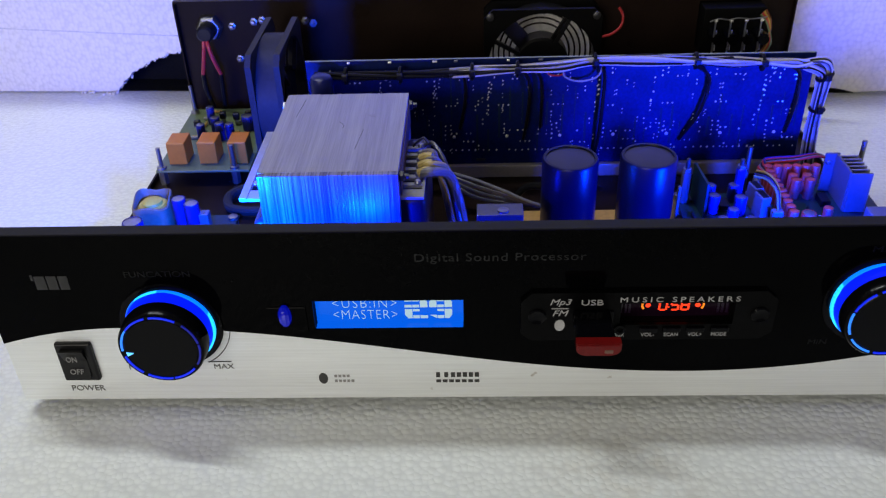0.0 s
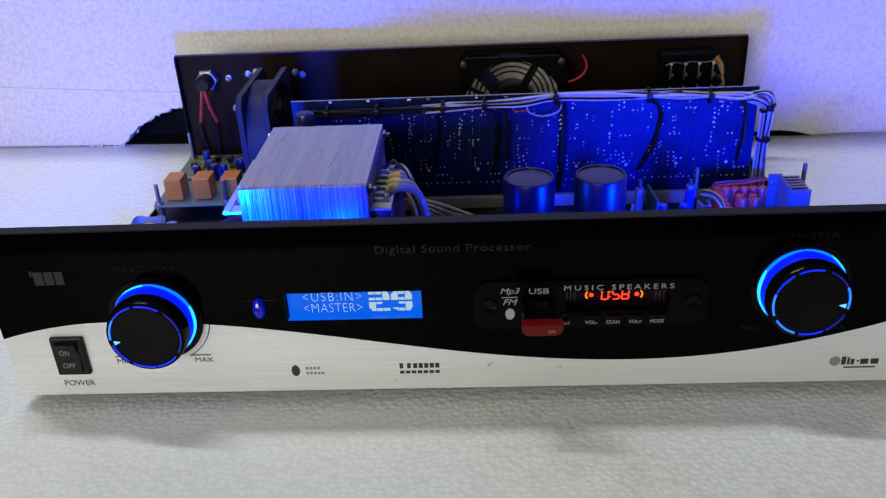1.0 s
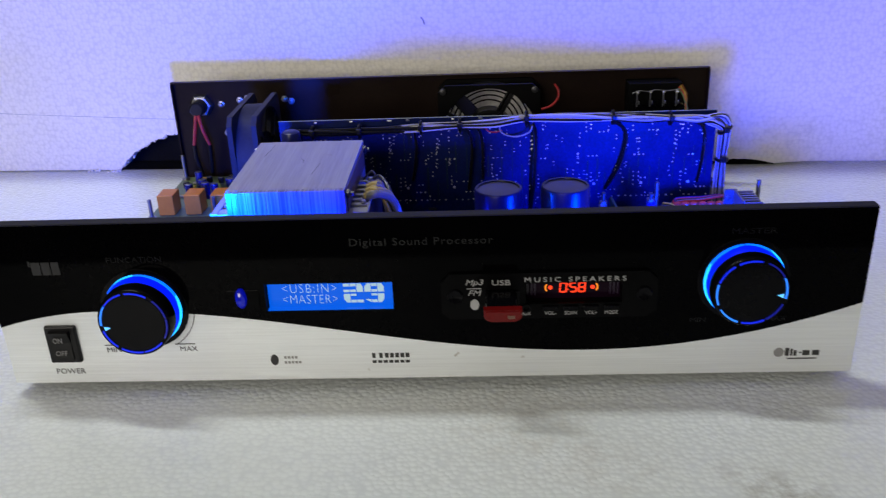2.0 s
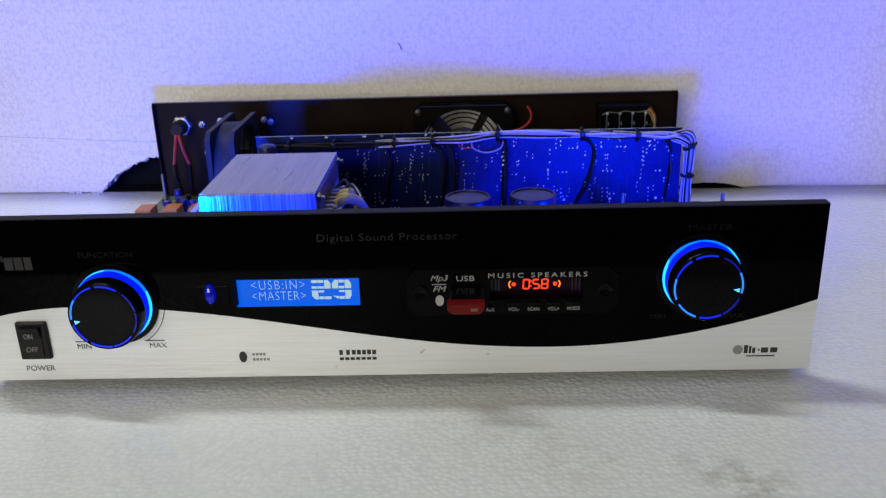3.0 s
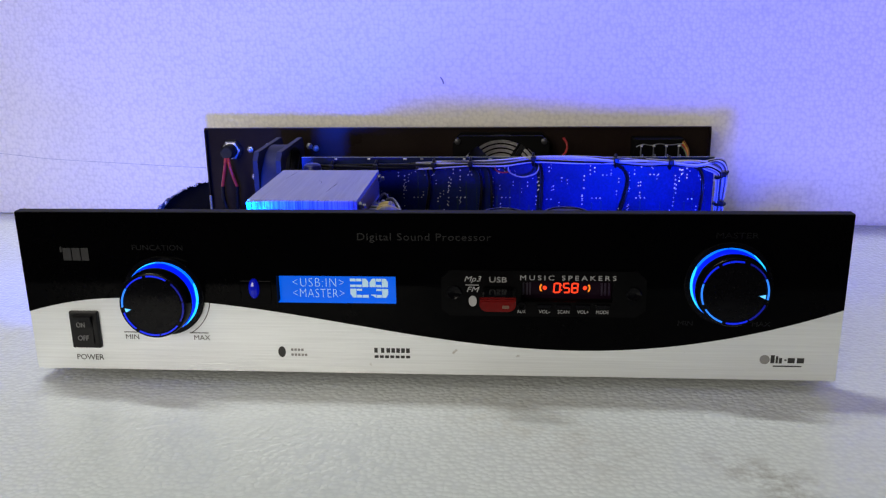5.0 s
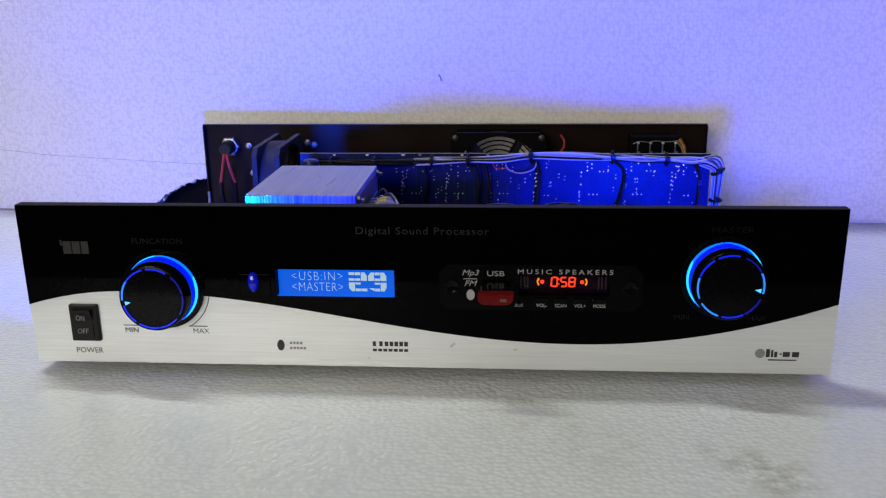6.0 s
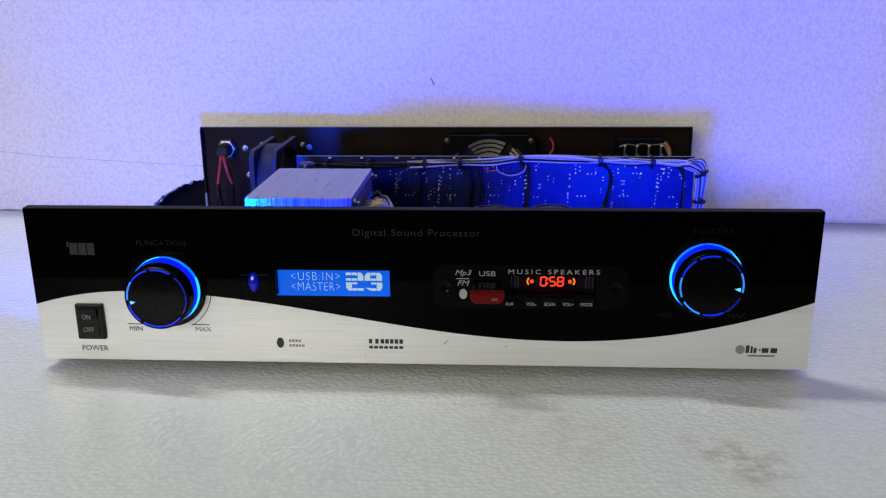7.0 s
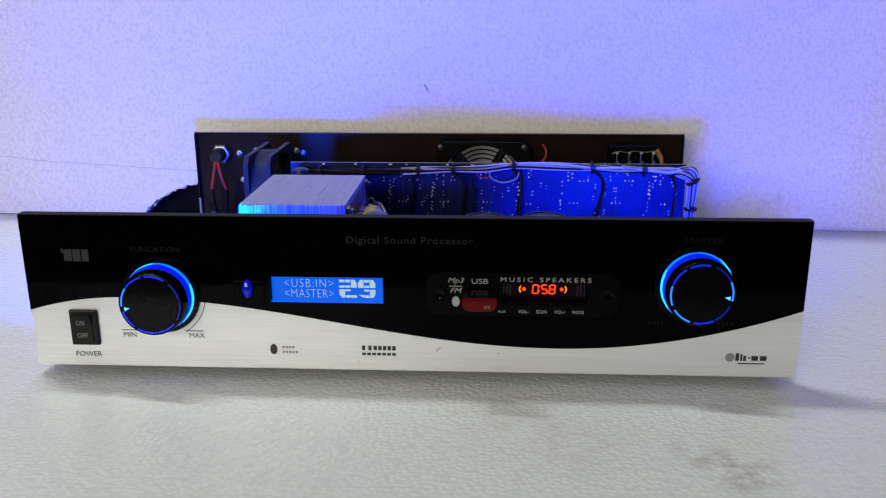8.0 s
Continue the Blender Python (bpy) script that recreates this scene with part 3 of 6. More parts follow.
# ---- the setting ----
def setting():
    rng = random.Random(3)
    # foam sheet under everything, with a soft front edge
    bm = box(-1.0, 1.0, -0.17, 0.62, -0.05, 0.0, bevel=0.004)
    alone("ground", bm, "foam_floor", (0, 0, 0), "white expanded foam sheet with fine beads and a dirty scuff", "foam sheet", "structure")
    bm = box(-1.3, 1.3, -0.2, 0.9, -0.08, -0.052, bevel=0.003)
    alone("table", bm, "room", (0, 0.3, -0.08), "plain grey table top under the foam sheet", "table", "structure")
    # foam board at the back, with a broken corner and a low gap
    turn = Matrix.Translation((0, 0.3545, 0)) @ Matrix.Rotation(math.atan(-0.050), 4, "Z")
    low = []
    n = 260
    for i in range(n + 1):
        x = -0.325 + 0.75 * i / n
        if x < -0.303:
            z = 0.0012 + 0.0005 * noise.noise((x * 260, 7, 0))
        elif x > 0.285:
            z = 0.0020 + 0.0030 * min(1.0, (x - 0.285) / 0.05) + 0.0004 * noise.noise((x * 200, 4, 0))
        elif x < -0.17:
            s = x + 0.303
            z = 0.044 * (1 - math.exp(-s / 0.036)) + 0.0026 * noise.noise((x * 180, 0, 0)) + 0.0022 * noise.noise((x * 420, 3, 0)) + 0.0012 * noise.noise((x * 900, 5, 0))
        elif x < 0.22:
            z = 0.0
        else:
            s = (x - 0.22) / 0.065
            z = 0.0052 * max(0.0, math.sin(math.pi * s)) ** 0.8 + 0.0020 * s + 0.0006 * noise.noise((x * 300, 9, 0))
        low.append((x, max(0.0002, z)))
    outline = [(-1.0, 0.0012), *low, (1.0, 0.0050), (1.0, 0.34), (-1.0, 0.34)]
    bm = prism(outline, 0.0, 0.025)
    bmesh.ops.triangulate(bm, faces=[f for f in bm.faces if len(f.verts) > 4])
    wall = alone("wall_back", bm, "foam_wall", (0, 0, 0), "upright white foam board with a torn lower corner", "foam board", "structure")
    wall.matrix_world = turn
    bm = bmesh.new()
    for x, z in low:
        if -0.303 < x < -0.2:
            for _ in range(3):
                r = rng.uniform(0.0004, 0.0012)
                at = (x + rng.uniform(-0.002, 0.002), rng.uniform(-0.0008, 0.006), z + rng.uniform(-0.0012, 0.0010))
                bmesh.ops.create_icosphere(bm, subdivisions=1, radius=r, matrix=Matrix.Translation(at))
    for _ in range(9):
        r = rng.uniform(0.0008, 0.0018)
        at = (rng.uniform(-0.335, -0.30), rng.uniform(-0.006, 0.0), r * 0.8)
        bmesh.ops.create_icosphere(bm, subdivisions=1, radius=r, matrix=Matrix.Translation(at))
    part("foam_bead", bm, "foam_wall", wall, "loose white foam crumbs along the torn edge", "stuff", smooth=True)
    part("lower_strip", box(0.288, 0.99, 0.008, 0.0245, 0.0002, 0.0150, bevel=0.001), "foam_wall", wall, "white foam strip set back under the board")
    part("lower_strip", box(-0.99, -0.312, 0.007, 0.0245, 0.0002, 0.0150, bevel=0.001), "foam_wall", wall, "white foam strip set back under the board")
    # crease across the lower part of the board and a small nick
    pts = [(-1.0, -0.0, 0.092), (-0.6, -0.0, 0.069), (-0.46, 0.0, 0.0615), (-0.40, 0.0, 0.056), (-0.33, 0.0, 0.0525), (-0.24, 0.0, 0.0485), (-0.15, 0, 0.046)]
    # a thin cord on the face; its grey stands for the crack's shade
    part("crease", sweep(smooth_path(pts, 6), 0.0003, 6), "crease", wall)
    part("nick", sweep([Vector((-0.0155, -0.0003, 0.1335)), Vector((-0.0135, -0.0005, 0.131)), Vector((-0.0125, -0.0003, 0.1275))], 0.0006, 6), "wire_grey", wall, "small dark nick in the foam")
    bm = box(-0.9, 0.9, 0.026, 0.030, 0.0004, 0.33)
    # flat black strip added to blacken the gaps under the board
    box(-0.311, 0.287, 0.003, 0.0255, 0.0002, 0.0012, bm=bm)
    cloth = alone("backdrop", bm, "dark_cloth", (0, 0, 0), "black cloth behind the torn foam board, with an added strip blackening the gaps", "cloth", "structure")
    cloth.matrix_world = turn
    # room
    for name, b, k in (("floor", (-1.6, 1.6, -1.9, 1.0, -0.85, -0.8), "room"), ("ceiling", (-1.6, 1.6, -1.9, 1.0, 2.12, 2.17), "ceiling"),
                       ("wall_west", (-1.65, -1.6, -1.9, 1.0, -0.8, 2.12), "room"), ("wall_east", (1.6, 1.65, -1.9, 1.0, -0.8, 2.12), "room"),
                       ("wall_north", (-1.6, 1.6, 1.0, 1.05, -0.8, 2.12), "room")):
        alone(name, box(*b), k, (0, 0, b[4]), "plain room " + name.split("_")[0], name.split("_")[0], "structure")
    # the unseen wall behind the viewer, with an opening for the fill lamp
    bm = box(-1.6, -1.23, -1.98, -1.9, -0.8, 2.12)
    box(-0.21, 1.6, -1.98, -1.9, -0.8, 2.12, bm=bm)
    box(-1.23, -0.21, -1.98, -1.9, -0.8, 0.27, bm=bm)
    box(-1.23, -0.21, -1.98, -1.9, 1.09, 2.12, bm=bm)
    alone("wall_south", bm, "room", (0, -1.9, -0.8), "plain room wall with an opening for the added fill lamp", "wall", "structure")


setting()


# ---- the amplifier case ----
def wave(x):
    """Height of the wavy edge between the black fascia and the bare metal."""
    if x < -0.165:
        return 0.049 - 2.8 * (x + 0.165) ** 2
    if x > 0.085:
        return 0.0217 + 1.36 * (x - 0.085) ** 2
    return 0.03535 + 0.01365 * math.cos(math.pi * (x + 0.165) / 0.25)


PZ0, PZ1 = 0.0062, 0.0975


def arc_strip(cx, cz, r0, r1, a0, a1, y0, y1, n=24, bm=None):
    """A flat arc on a surface that faces -y; angles in degrees from +x, upwards."""
    a = [radians(a0 + (a1 - a0) * i / n) for i in range(n + 1)]
    ring = [(cx + r1 * math.cos(t), cz + r1 * math.sin(t)) for t in a] + [(cx + r0 * math.cos(t), cz + r0 * math.sin(t)) for t in reversed(a)]
    return prism(ring, y0, y1, bm)


def knob(case, cx, cz, deep, point, offset, dim, glint, hot, core):
    """A knob that stands deep metres proud; angles in degrees from +x, upwards."""
    d = deep
    k = part("knob", lathe([(0, 0.0072), (0.0168, 0.0072), (0.0186, 0.0078), (0.0188, 0.0090), (0.0183, d - 0.0008), (0.0178, d - 0.0001), (0.0174, d),
                            (0.0172, d - 0.0004), (0.0158, d - 0.0004), (0.0154, d - 0.0001), (0, d - 0.0001)], (cx, 0, cz), "y", 64),
             "knob", case, "round black knob with a glowing blue ring", smooth=True)
    part("base_disc", lathe([(0, 0.0), (0.0226, 0.0), (0.0226, 0.0006), (0.0222, 0.0010), (0.0195, 0.0010), (0, 0.0009)], (cx, 0, cz), "y", 64), "knob", k, smooth=True)
    part("light_ring", lathe([(0.0191, 0.0010), (0.0190, 0.0020), (0.0184, 0.0042), (0.0176, 0.0062), (0.0166, 0.0072), (0.0150, 0.0074)], (cx, 0, cz), "y", 64), "ring", k, "glowing blue ring", smooth=True)
    part("light_rim", lathe([(0.0196, 0.0009), (0.0196, 0.0015), (0.0194, 0.0019), (0.0192, 0.0019), (0.0190, 0.0015), (0.0190, 0.0009)], (cx, 0, cz), "y", 64), "rim", k, "bright blue rim", smooth=True)
    for arcs, front, shine, word in ((hot, 0.0024, "rim_hot", "bright blue arc of the rim"), (core, 0.0027, "rim_core", "bright cyan arc of the rim")):
        for a0, a1, width in arcs:
            n = 30
            turn = [(radians(a0 + (a1 - a0) * i / n), math.sin(math.pi * i / n) ** 0.7) for i in range(n + 1)]
            out = [(cx + 0.0197 * math.cos(a), cz + 0.0197 * math.sin(a)) for a, _ in turn]
            out += [(cx + r * math.cos(a), cz + r * math.sin(a)) for a, r in ((a, 0.01965 - width * f) for a, f in reversed(turn))]
            part("bright_arc", prism(out, -0.0010, -front), shine, k, word)
    for i in range(8):
        a = offset + 45 * i + (2 if i % 3 else -2)
        part("ring_segment", arc_strip(cx, cz, 0.01615, 0.01695, a, a + 38, -d + 0.00035, -d - 0.0002, 12), "ring_dim" if i in dim else "ring_hot" if i in glint else "ring_line", k, "thin glowing blue arc")
    a = radians(point)
    tip = [(cx + 0.0152 * math.cos(a + s) if abs(s) > 0 else cx + 0.0122 * math.cos(a), cz + 0.0152 * math.sin(a + s) if abs(s) > 0 else cz + 0.0122 * math.sin(a)) for s in (-0.07, 0.07, 0)]
    part("pointer", prism(tip, -d + 0.00005, -d - 0.0004), "pointer", k, "small lit blue pointer")


def big_digit(shapes, x, z, w, h, y, parent):
    """One wide digit of the screen, made of blocks in a cell of w by h."""
    for outline in shapes:
        part("digit_block", prism([(x + u * w, z + v * h) for u, v in outline], y, y - 0.0002), "lcd_text", parent)


def segments(ch, x, z, w, h, y, parent):
    on = {"0": "abcdef", "5": "afgcd", "8": "abcdefg"}[ch]
    t = w * 0.2
    bars = {"a": (t, w - t, h - t, h), "g": (t, w - t, h / 2 - t / 2, h / 2 + t / 2), "d": (t, w - t, 0, t),
            "f": (0, t, h / 2 + t * .3, h - t * .5), "b": (w - t, w, h / 2 + t * .3, h - t * .5), "e": (0, t, t * .5, h / 2 - t * .3), "c": (w - t, w, t * .5, h / 2 - t * .3)}
    bm = bmesh.new()
    for k in on:
        a, b, c, d = bars[k]
        s = 0.12 * h
        prism([(x + a + c / h * s * .5, z + c), (x + b + c / h * s * .5, z + c), (x + b + d / h * s * .5, z + d), (x + a + d / h * s * .5, z + d)], y, y - 0.0002, bm)
    return part("segment_digit", bm, "led_red", parent, "glowing red digit")


def amplifier():
    case = thing("amplifier_case", (0, 0.15, 0.0), "black and silver audio amplifier case without its lid, standing on foam", "amplifier")
    # front plate and its black fascia
    xs = [-0.2199 + 0.4398 * i / 120 for i in range(121)]
    top = PZ1 - 0.0001
    bm = prism([(-0.22, PZ0), (0.22, PZ0)] + [(x, wave(x) + 0.0035) for x in (0.22, *reversed(xs), -0.22)], 0.0006, 0.0062)
    plate = part("front_panel", bm, "silver", case, "brushed silver front panel with a wavy black fascia")
    screen_hole = [(-0.0788, 0.0471), (-0.0140, 0.0471), (-0.0140, 0.0627), (-0.0788, 0.0627)]
    player_hole = [(0.0528, 0.0500), (0.1005, 0.0500), (0.1005, 0.0614), (0.0528, 0.0614)]
    bm = holed_plate([(x, wave(x)) for x in xs] + [(0.2199, top), (-0.2199, top)], (screen_hole, player_hole), 0.0, 0.0005)
    fascia = part("fascia", bm, "acrylic", case, "glossy black acrylic fascia with a wavy lower edge")
    out = [(x, wave(x) + 0.0037) for x in xs]
    part("backing", holed_plate(out + [(0.2195, top - 0.0006), (-0.2195, top - 0.0006)], (screen_hole, player_hole), 0.0005, 0.0062), "hole_black", fascia)
    part("panel_top", box(-0.2203, 0.2203, 0.0009, 0.0073, PZ1 - 0.0006, PZ1 + 0.0002, bevel=0.0003), "panel_edge", case)
    # tray and rear panel
    tray = part("bottom_plate", box(-0.2190, 0.2175, 0.0073, 0.3075, 0.0064, 0.0082), "black_steel", case, "black painted steel tray")
    part("side_lip", box(-0.2190, -0.2178, 0.0073, 0.3060, 0.0082, 0.0122), "black_steel", tray)
    part("side_lip", box(0.2163, 0.2175, 0.0073, 0.3060, 0.0082, 0.0122), "black_steel", tray)
    # unseen black sheet, added to stop blue leaks and hide the panel's bright back
    part("front_lip", box(-0.2178, 0.2163, 0.0073, 0.0085, 0.0082, 0.0955), "black_steel", tray)
    foot = part("foot", lathe([(0, 0), (0.0075, 0), (0.0085, 0.0066), (0, 0.0066)], (-0.19, 0.03, 0.0), "z", 20), "rubber", case)
    for d in ((0.38, 0, 0), (0, 0.25, 0), (0.38, 0.25, 0)):
        again(foot, d)
    # rear panel with the round fan opening
    cx, cz, rad = 0.0395, 0.0520, 0.0378
    y0, y1, zl, zh, xl, xr = 0.3062, 0.3076, 0.0083, 0.0960, -0.2178, 0.2145
    corners = [math.atan2(z - cz, x - cx) for x in (xl, xr) for z in (zl, zh)]
    turns = sorted({*corners, *(-math.pi + math.tau * (i + 0.5) / 56 for i in range(56))})
    bm = bmesh.new()
    rings = []
    for y in (y0, y1):
        inner, outer = [], []
        for a in turns:
            c, s = math.cos(a), math.sin(a)
            k = min((xr - cx) / c if c > 1e-9 else ((xl - cx) / c if c < -1e-9 else 9), (zh - cz) / s if s > 1e-9 else ((zl - cz) / s if s < -1e-9 else 9))
            inner.append(bm.verts.new((cx + rad * c, y, cz + rad * s)))
            outer.append(bm.verts.new((cx + k * c, y, cz + k * s)))
        rings.append((inner, outer))
    for i in range(len(turns)):
        j = (i + 1) % len(turns)
        for p, q in ((rings[0][0], rings[0][1]), (rings[1][0], rings[1][1]), (rings[0][0], rings[1][0]), (rings[0][1], rings[1][1])):
            bm.faces.new((p[i], p[j], q[j], q[i]))
    bmesh.ops.recalc_face_normals(bm, faces=bm.faces)
    rear = part("rear_panel", bm, "black_steel", case, "black painted rear panel with a round fan opening")
    part("top_lip", box(xl, xr, y0 - 0.004, y0 - 0.0001, zh - 0.0012, zh + 0.0002), "black_steel", rear)
    part("side_lip", box(xl, xl + 0.001, y0 - 0.005, y0 - 0.0001, zl, zh - 0.0013), "black_steel", rear)
    part("side_lip", box(xr - 0.001, xr, y0 - 0.005, y0 - 0.0001, zl, zh - 0.0013), "black_steel", rear)
    # knobs
    knob(case, *KNOB_L, 0.0162, 190, 12, (0, 7), (3,), ((-62, 88, 0.0010), (84, 150, 0.0004)), ((-52, 24, 0.0012), (96, 130, 0.0003)))
    knob(case, *KNOB_R, 0.0148, -7, 31, (0, 6), (3, 4, 7), ((96, 245, 0.0011), (20, 94, 0.0007)), ((150, 222, 0.0014), (26, 56, 0.0007)))
    # prints on the bare metal
    yq = 0.0005
    lettering("power_lettering", "POWER", -0.1963, -0.1808, 0.0118, 0.0150, yq, "ink_print", plate, thin=-0.004)
    lettering("min_lettering", "MIN", -0.1665, -0.1590, 0.0246, 0.0274, yq, "ink_print", plate, thin=-0.006)
    lettering("max_lettering", "MAX", -0.1275, -0.1185, 0.0246, 0.0274, yq, "ink_print", plate, thin=-0.006)
    part("print_line", box(-0.1672, -0.1570, 0.0003, 0.0006, 0.0286, 0.0290), "ink_dark", plate)
    part("print_line", box(-0.1298, -0.1192, 0.0003, 0.0006, 0.0286, 0.0290), "ink_dark", plate)
    part("dial_line", arc_strip(KNOB_L[0], KNOB_L[1], 0.0252, 0.0256, -8, -60, 0.0003, 0.0006, 20), "ink_dark", plate, "thin dark dial arc")
    # plain marks in place of maker's marks
    bm = prism([(-0.0785 + 0.0021 * math.cos(math.tau * i / 24), 0.0183 + 0.0032 * math.sin(math.tau * i / 24)) for i in range(24)], 0.0003, 0.0006)
    part("round_mark", bm, "ink_dark", plate, "small dark oval mark")
    bm = bmesh.new()
    for z, n in ((0.0190, 4), (0.0160, 5)):
        for i in range(n):
            box(-0.0734 + i * 0.0019, -0.0721 + i * 0.0019, 0.0003, 0.0006, z, z + 0.0013, bm=bm)
    part("print_bars", bm, "ink_grey", plate, "two faint grey print bars")
    bm = bmesh.new()
    for a, b in ((-0.0270, -0.0252), (-0.0233, -0.0215)):
        box(a, b, 0.0003, 0.0006, 0.0186, 0.0214, bm=bm)
    for i in range(5):
        box(-0.0203 + i * 0.0027, -0.0203 + i * 0.0027 + 0.0020, 0.0003, 0.0006, 0.0187, 0.0213, bm=bm)
    for i in range(7):
        box(-0.0270 + i * 0.0029, -0.0270 + i * 0.0029 + 0.0022, 0.0003, 0.0006, 0.0155, 0.0170, bm=bm)
    part("print_mark", bm, "ink_dark", plate, "dark badge of small blocks")
    bm = arc_strip(0.1822, 0.0180, 0.0, 0.0026, 0, 360, 0.0003, 0.0006, 20)
    part("round_mark", bm, "ink_grey", plate, "small grey disc mark")
    bm = bmesh.new()
    for a, b, c in ((0.1853, 0.1873, 0.0205), (0.1880, 0.1891, 0.0200), (0.1897, 0.1912, 0.0190)):
        box(a, b, 0.0003, 0.0006, 0.0160, c, bm=bm)
    box(0.1925, 0.1935, 0.0003, 0.0006, 0.0174, 0.0182, bm=bm)
    for a in (0.1942, 0.1990):
        box(a, a + 0.0036, 0.0003, 0.0006, 0.0162, 0.0190, bm=bm)
    box(0.1868, 0.2015, 0.0003, 0.0006, 0.0140, 0.0146, bm=bm)
    part("print_mark", bm, "ink_dark", plate, "dark badge of small blocks")
    # prints on the fascia
    ya = -0.0001
    bm = bmesh.new()
    for a, b in ((-0.1958, -0.1912), (-0.1906, -0.1862), (-0.1855, -0.1815)):
        box(a, b, -0.0003, 0.0, 0.0705, 0.0775, bm=bm)
    box(-0.1972, -0.1962, -0.0003, 0.0, 0.0752, 0.0782, bm=bm)
    part("print_mark", bm, "ink_soft", fascia, "dim grey badge of three blocks")
    lettering("title_lettering", "Digital Sound Processor", -0.0338, 0.0368, 0.0816, 0.0868, ya, "ink_dim", fascia, "dim grey printed title", spread=1.12)
    lettering("function_lettering", "FUNCATION", -0.1568, -0.1288, 0.0765, 0.0795, ya, "ink_faint", fascia)
    lettering("master_lettering", "MASTER", 0.1520, 0.1735, 0.0850, 0.0880, ya, "ink_faint", fascia)
    lettering("min_lettering", "MIN", 0.1355, 0.1432, 0.0370, 0.0396, ya, "ink_faint", fascia)
    lettering("max_lettering", "MAX", 0.1738, 0.1832, 0.0370, 0.0396, ya, "ink_faint", fascia)
    # rocker switch
    sw = part("rocker_switch", box(-0.1970, -0.1806, -0.0016, 0.002, 0.0195, 0.0412, bevel=0.0008), "black_plastic", case, "black rocker switch")
    rk = bmesh.new()
    out = [(-0.0046, 0.0388), (-0.0018, 0.0318), (-0.0026, 0.0222), (0.001, 0.0222), (0.001, 0.0388)]
    va, vb = [[rk.verts.new((x, y, z)) for y, z in out] for x in (-0.1942, -0.1838)]
    rk.faces.new(va), rk.faces.new(vb[::-1])
    for i in range(5):
        rk.faces.new((va[i], va[(i + 1) % 5], vb[(i + 1) % 5], vb[i]))
    bmesh.ops.recalc_face_normals(rk, faces=rk.faces)
    part("rocker", rk, "black_plastic", sw)
    lettering("on_lettering", "ON", -0.1920, -0.1872, 0.0328, 0.0358, -0.0038, "ink_grey", sw, depth=0.0003)
    lettering("off_lettering", "OFF", -0.1926, -0.1862, 0.0246, 0.0276, -0.0026, "ink_grey", sw, lean=0.15, depth=0.0003)
    # remote sensor
    ws = part("sensor_window", box(-0.0990, -0.0818, -0.0005, 0.001, 0.0468, 0.0598, bevel=0.0003), "acrylic", case, "black sensor window")
    bm = bmesh.new()
    bmesh.ops.create_uvsphere(bm, u_segments=11, v_segments=8, radius=1, matrix=Matrix.LocRotScale((-0.0912, -0.0006, 0.0555), None, (0.0030, 0.0035, 0.0056)))
    part("lens", bm, "gem", ws, "faceted oval blue sensor lens")
    # screen
    ys = 0.0056
    scr = part("screen", box(-0.0789, -0.0138, ys, 0.0066, 0.0466, 0.0634), "lcd", case, "lit blue text screen set back in its opening")
    # the shelf glows itself, standing in for screen light falling on it
    part("light_guide", box(-0.0786, -0.0142, 0.0010, ys - 0.0001, 0.0466, 0.0474), "lcd", scr, "shelf of the screen opening, made to glow")
    lettering("screen_lettering", "<USB:IN>", -0.0712, -0.0432, 0.0549, 0.0597, ys - 0.00005, "lcd_text", scr, spread=1.18, thin=-0.028)
    lettering("screen_lettering", "<MASTER>", -0.0712, -0.0432, 0.0487, 0.0535, ys - 0.00005, "lcd_text", scr, spread=1.08, thin=-0.028)
    bar = lambda a, b, c, d: [(a, c), (b, c), (b, d), (a, d)]
    two = [bar(0.0, 0.30, 0.86, 1.0), bar(0.33, 0.62, 0.86, 1.0), bar(0.0, 0.30, 0.56, 0.68), bar(0.33, 0.62, 0.56, 0.68), [(0.66, 0.56), (0.98, 0.56), (0.98, 0.82), (0.86, 1.0), (0.66, 1.0)],
           [(0.0, 0.46), (0.32, 0.46), (0.32, 0.0), (0.14, 0.0), (0.0, 0.18)], bar(0.35, 0.63, 0.0, 0.14), bar(0.66, 0.98, 0.0, 0.14), bar(0.35, 0.63, 0.36, 0.46)]
    nine = [[(0.0, 0.56), (0.32, 0.56), (0.32, 1.0), (0.14, 1.0), (0.0, 0.82)], bar(0.35, 0.63, 0.86, 1.0), bar(0.35, 0.63, 0.56, 0.68), [(0.66, 0.56), (0.98, 0.56), (0.98, 0.82), (0.86, 1.0), (0.66, 1.0)],
            [(0.04, 0.16), (0.32, 0.0), (0.32, 0.16)], bar(0.35, 0.63, 0.0, 0.14), bar(0.35, 0.63, 0.36, 0.46), [(0.66, 0.46), (0.98, 0.46), (0.98, 0.18), (0.86, 0.0), (0.66, 0.0)]]
    big_digit(two, -0.0397, 0.0488, 0.0102, 0.0108, ys - 0.00005, scr)
    big_digit(nine, -0.0290, 0.0488, 0.0102, 0.0108, ys - 0.00005, scr)
    # player module
    out = [(0.0105, 0.0455), (0.0150, 0.0418), (0.1130, 0.0418), (0.1180, 0.0455), (0.1180, 0.0625), (0.1130, 0.0672), (0.0150, 0.0672), (0.0105, 0.0625)]
    yd = 0.0040
    mod = part("player_module", holed_plate(out, (player_hole,), -0.0020, -0.0001), "module", case, "black player module with a small red display")
    for cx2 in (0.0175, 0.1115):
        part("module_screw", lathe([(0, 0.0020), (0.0040, 0.0020), (0.0040, 0.0026), (0.0034, 0.0031), (0.0026, 0.0029), (0, 0.0022)], (cx2, 0, 0.0550), "y", 24), "knob", mod, smooth=True)
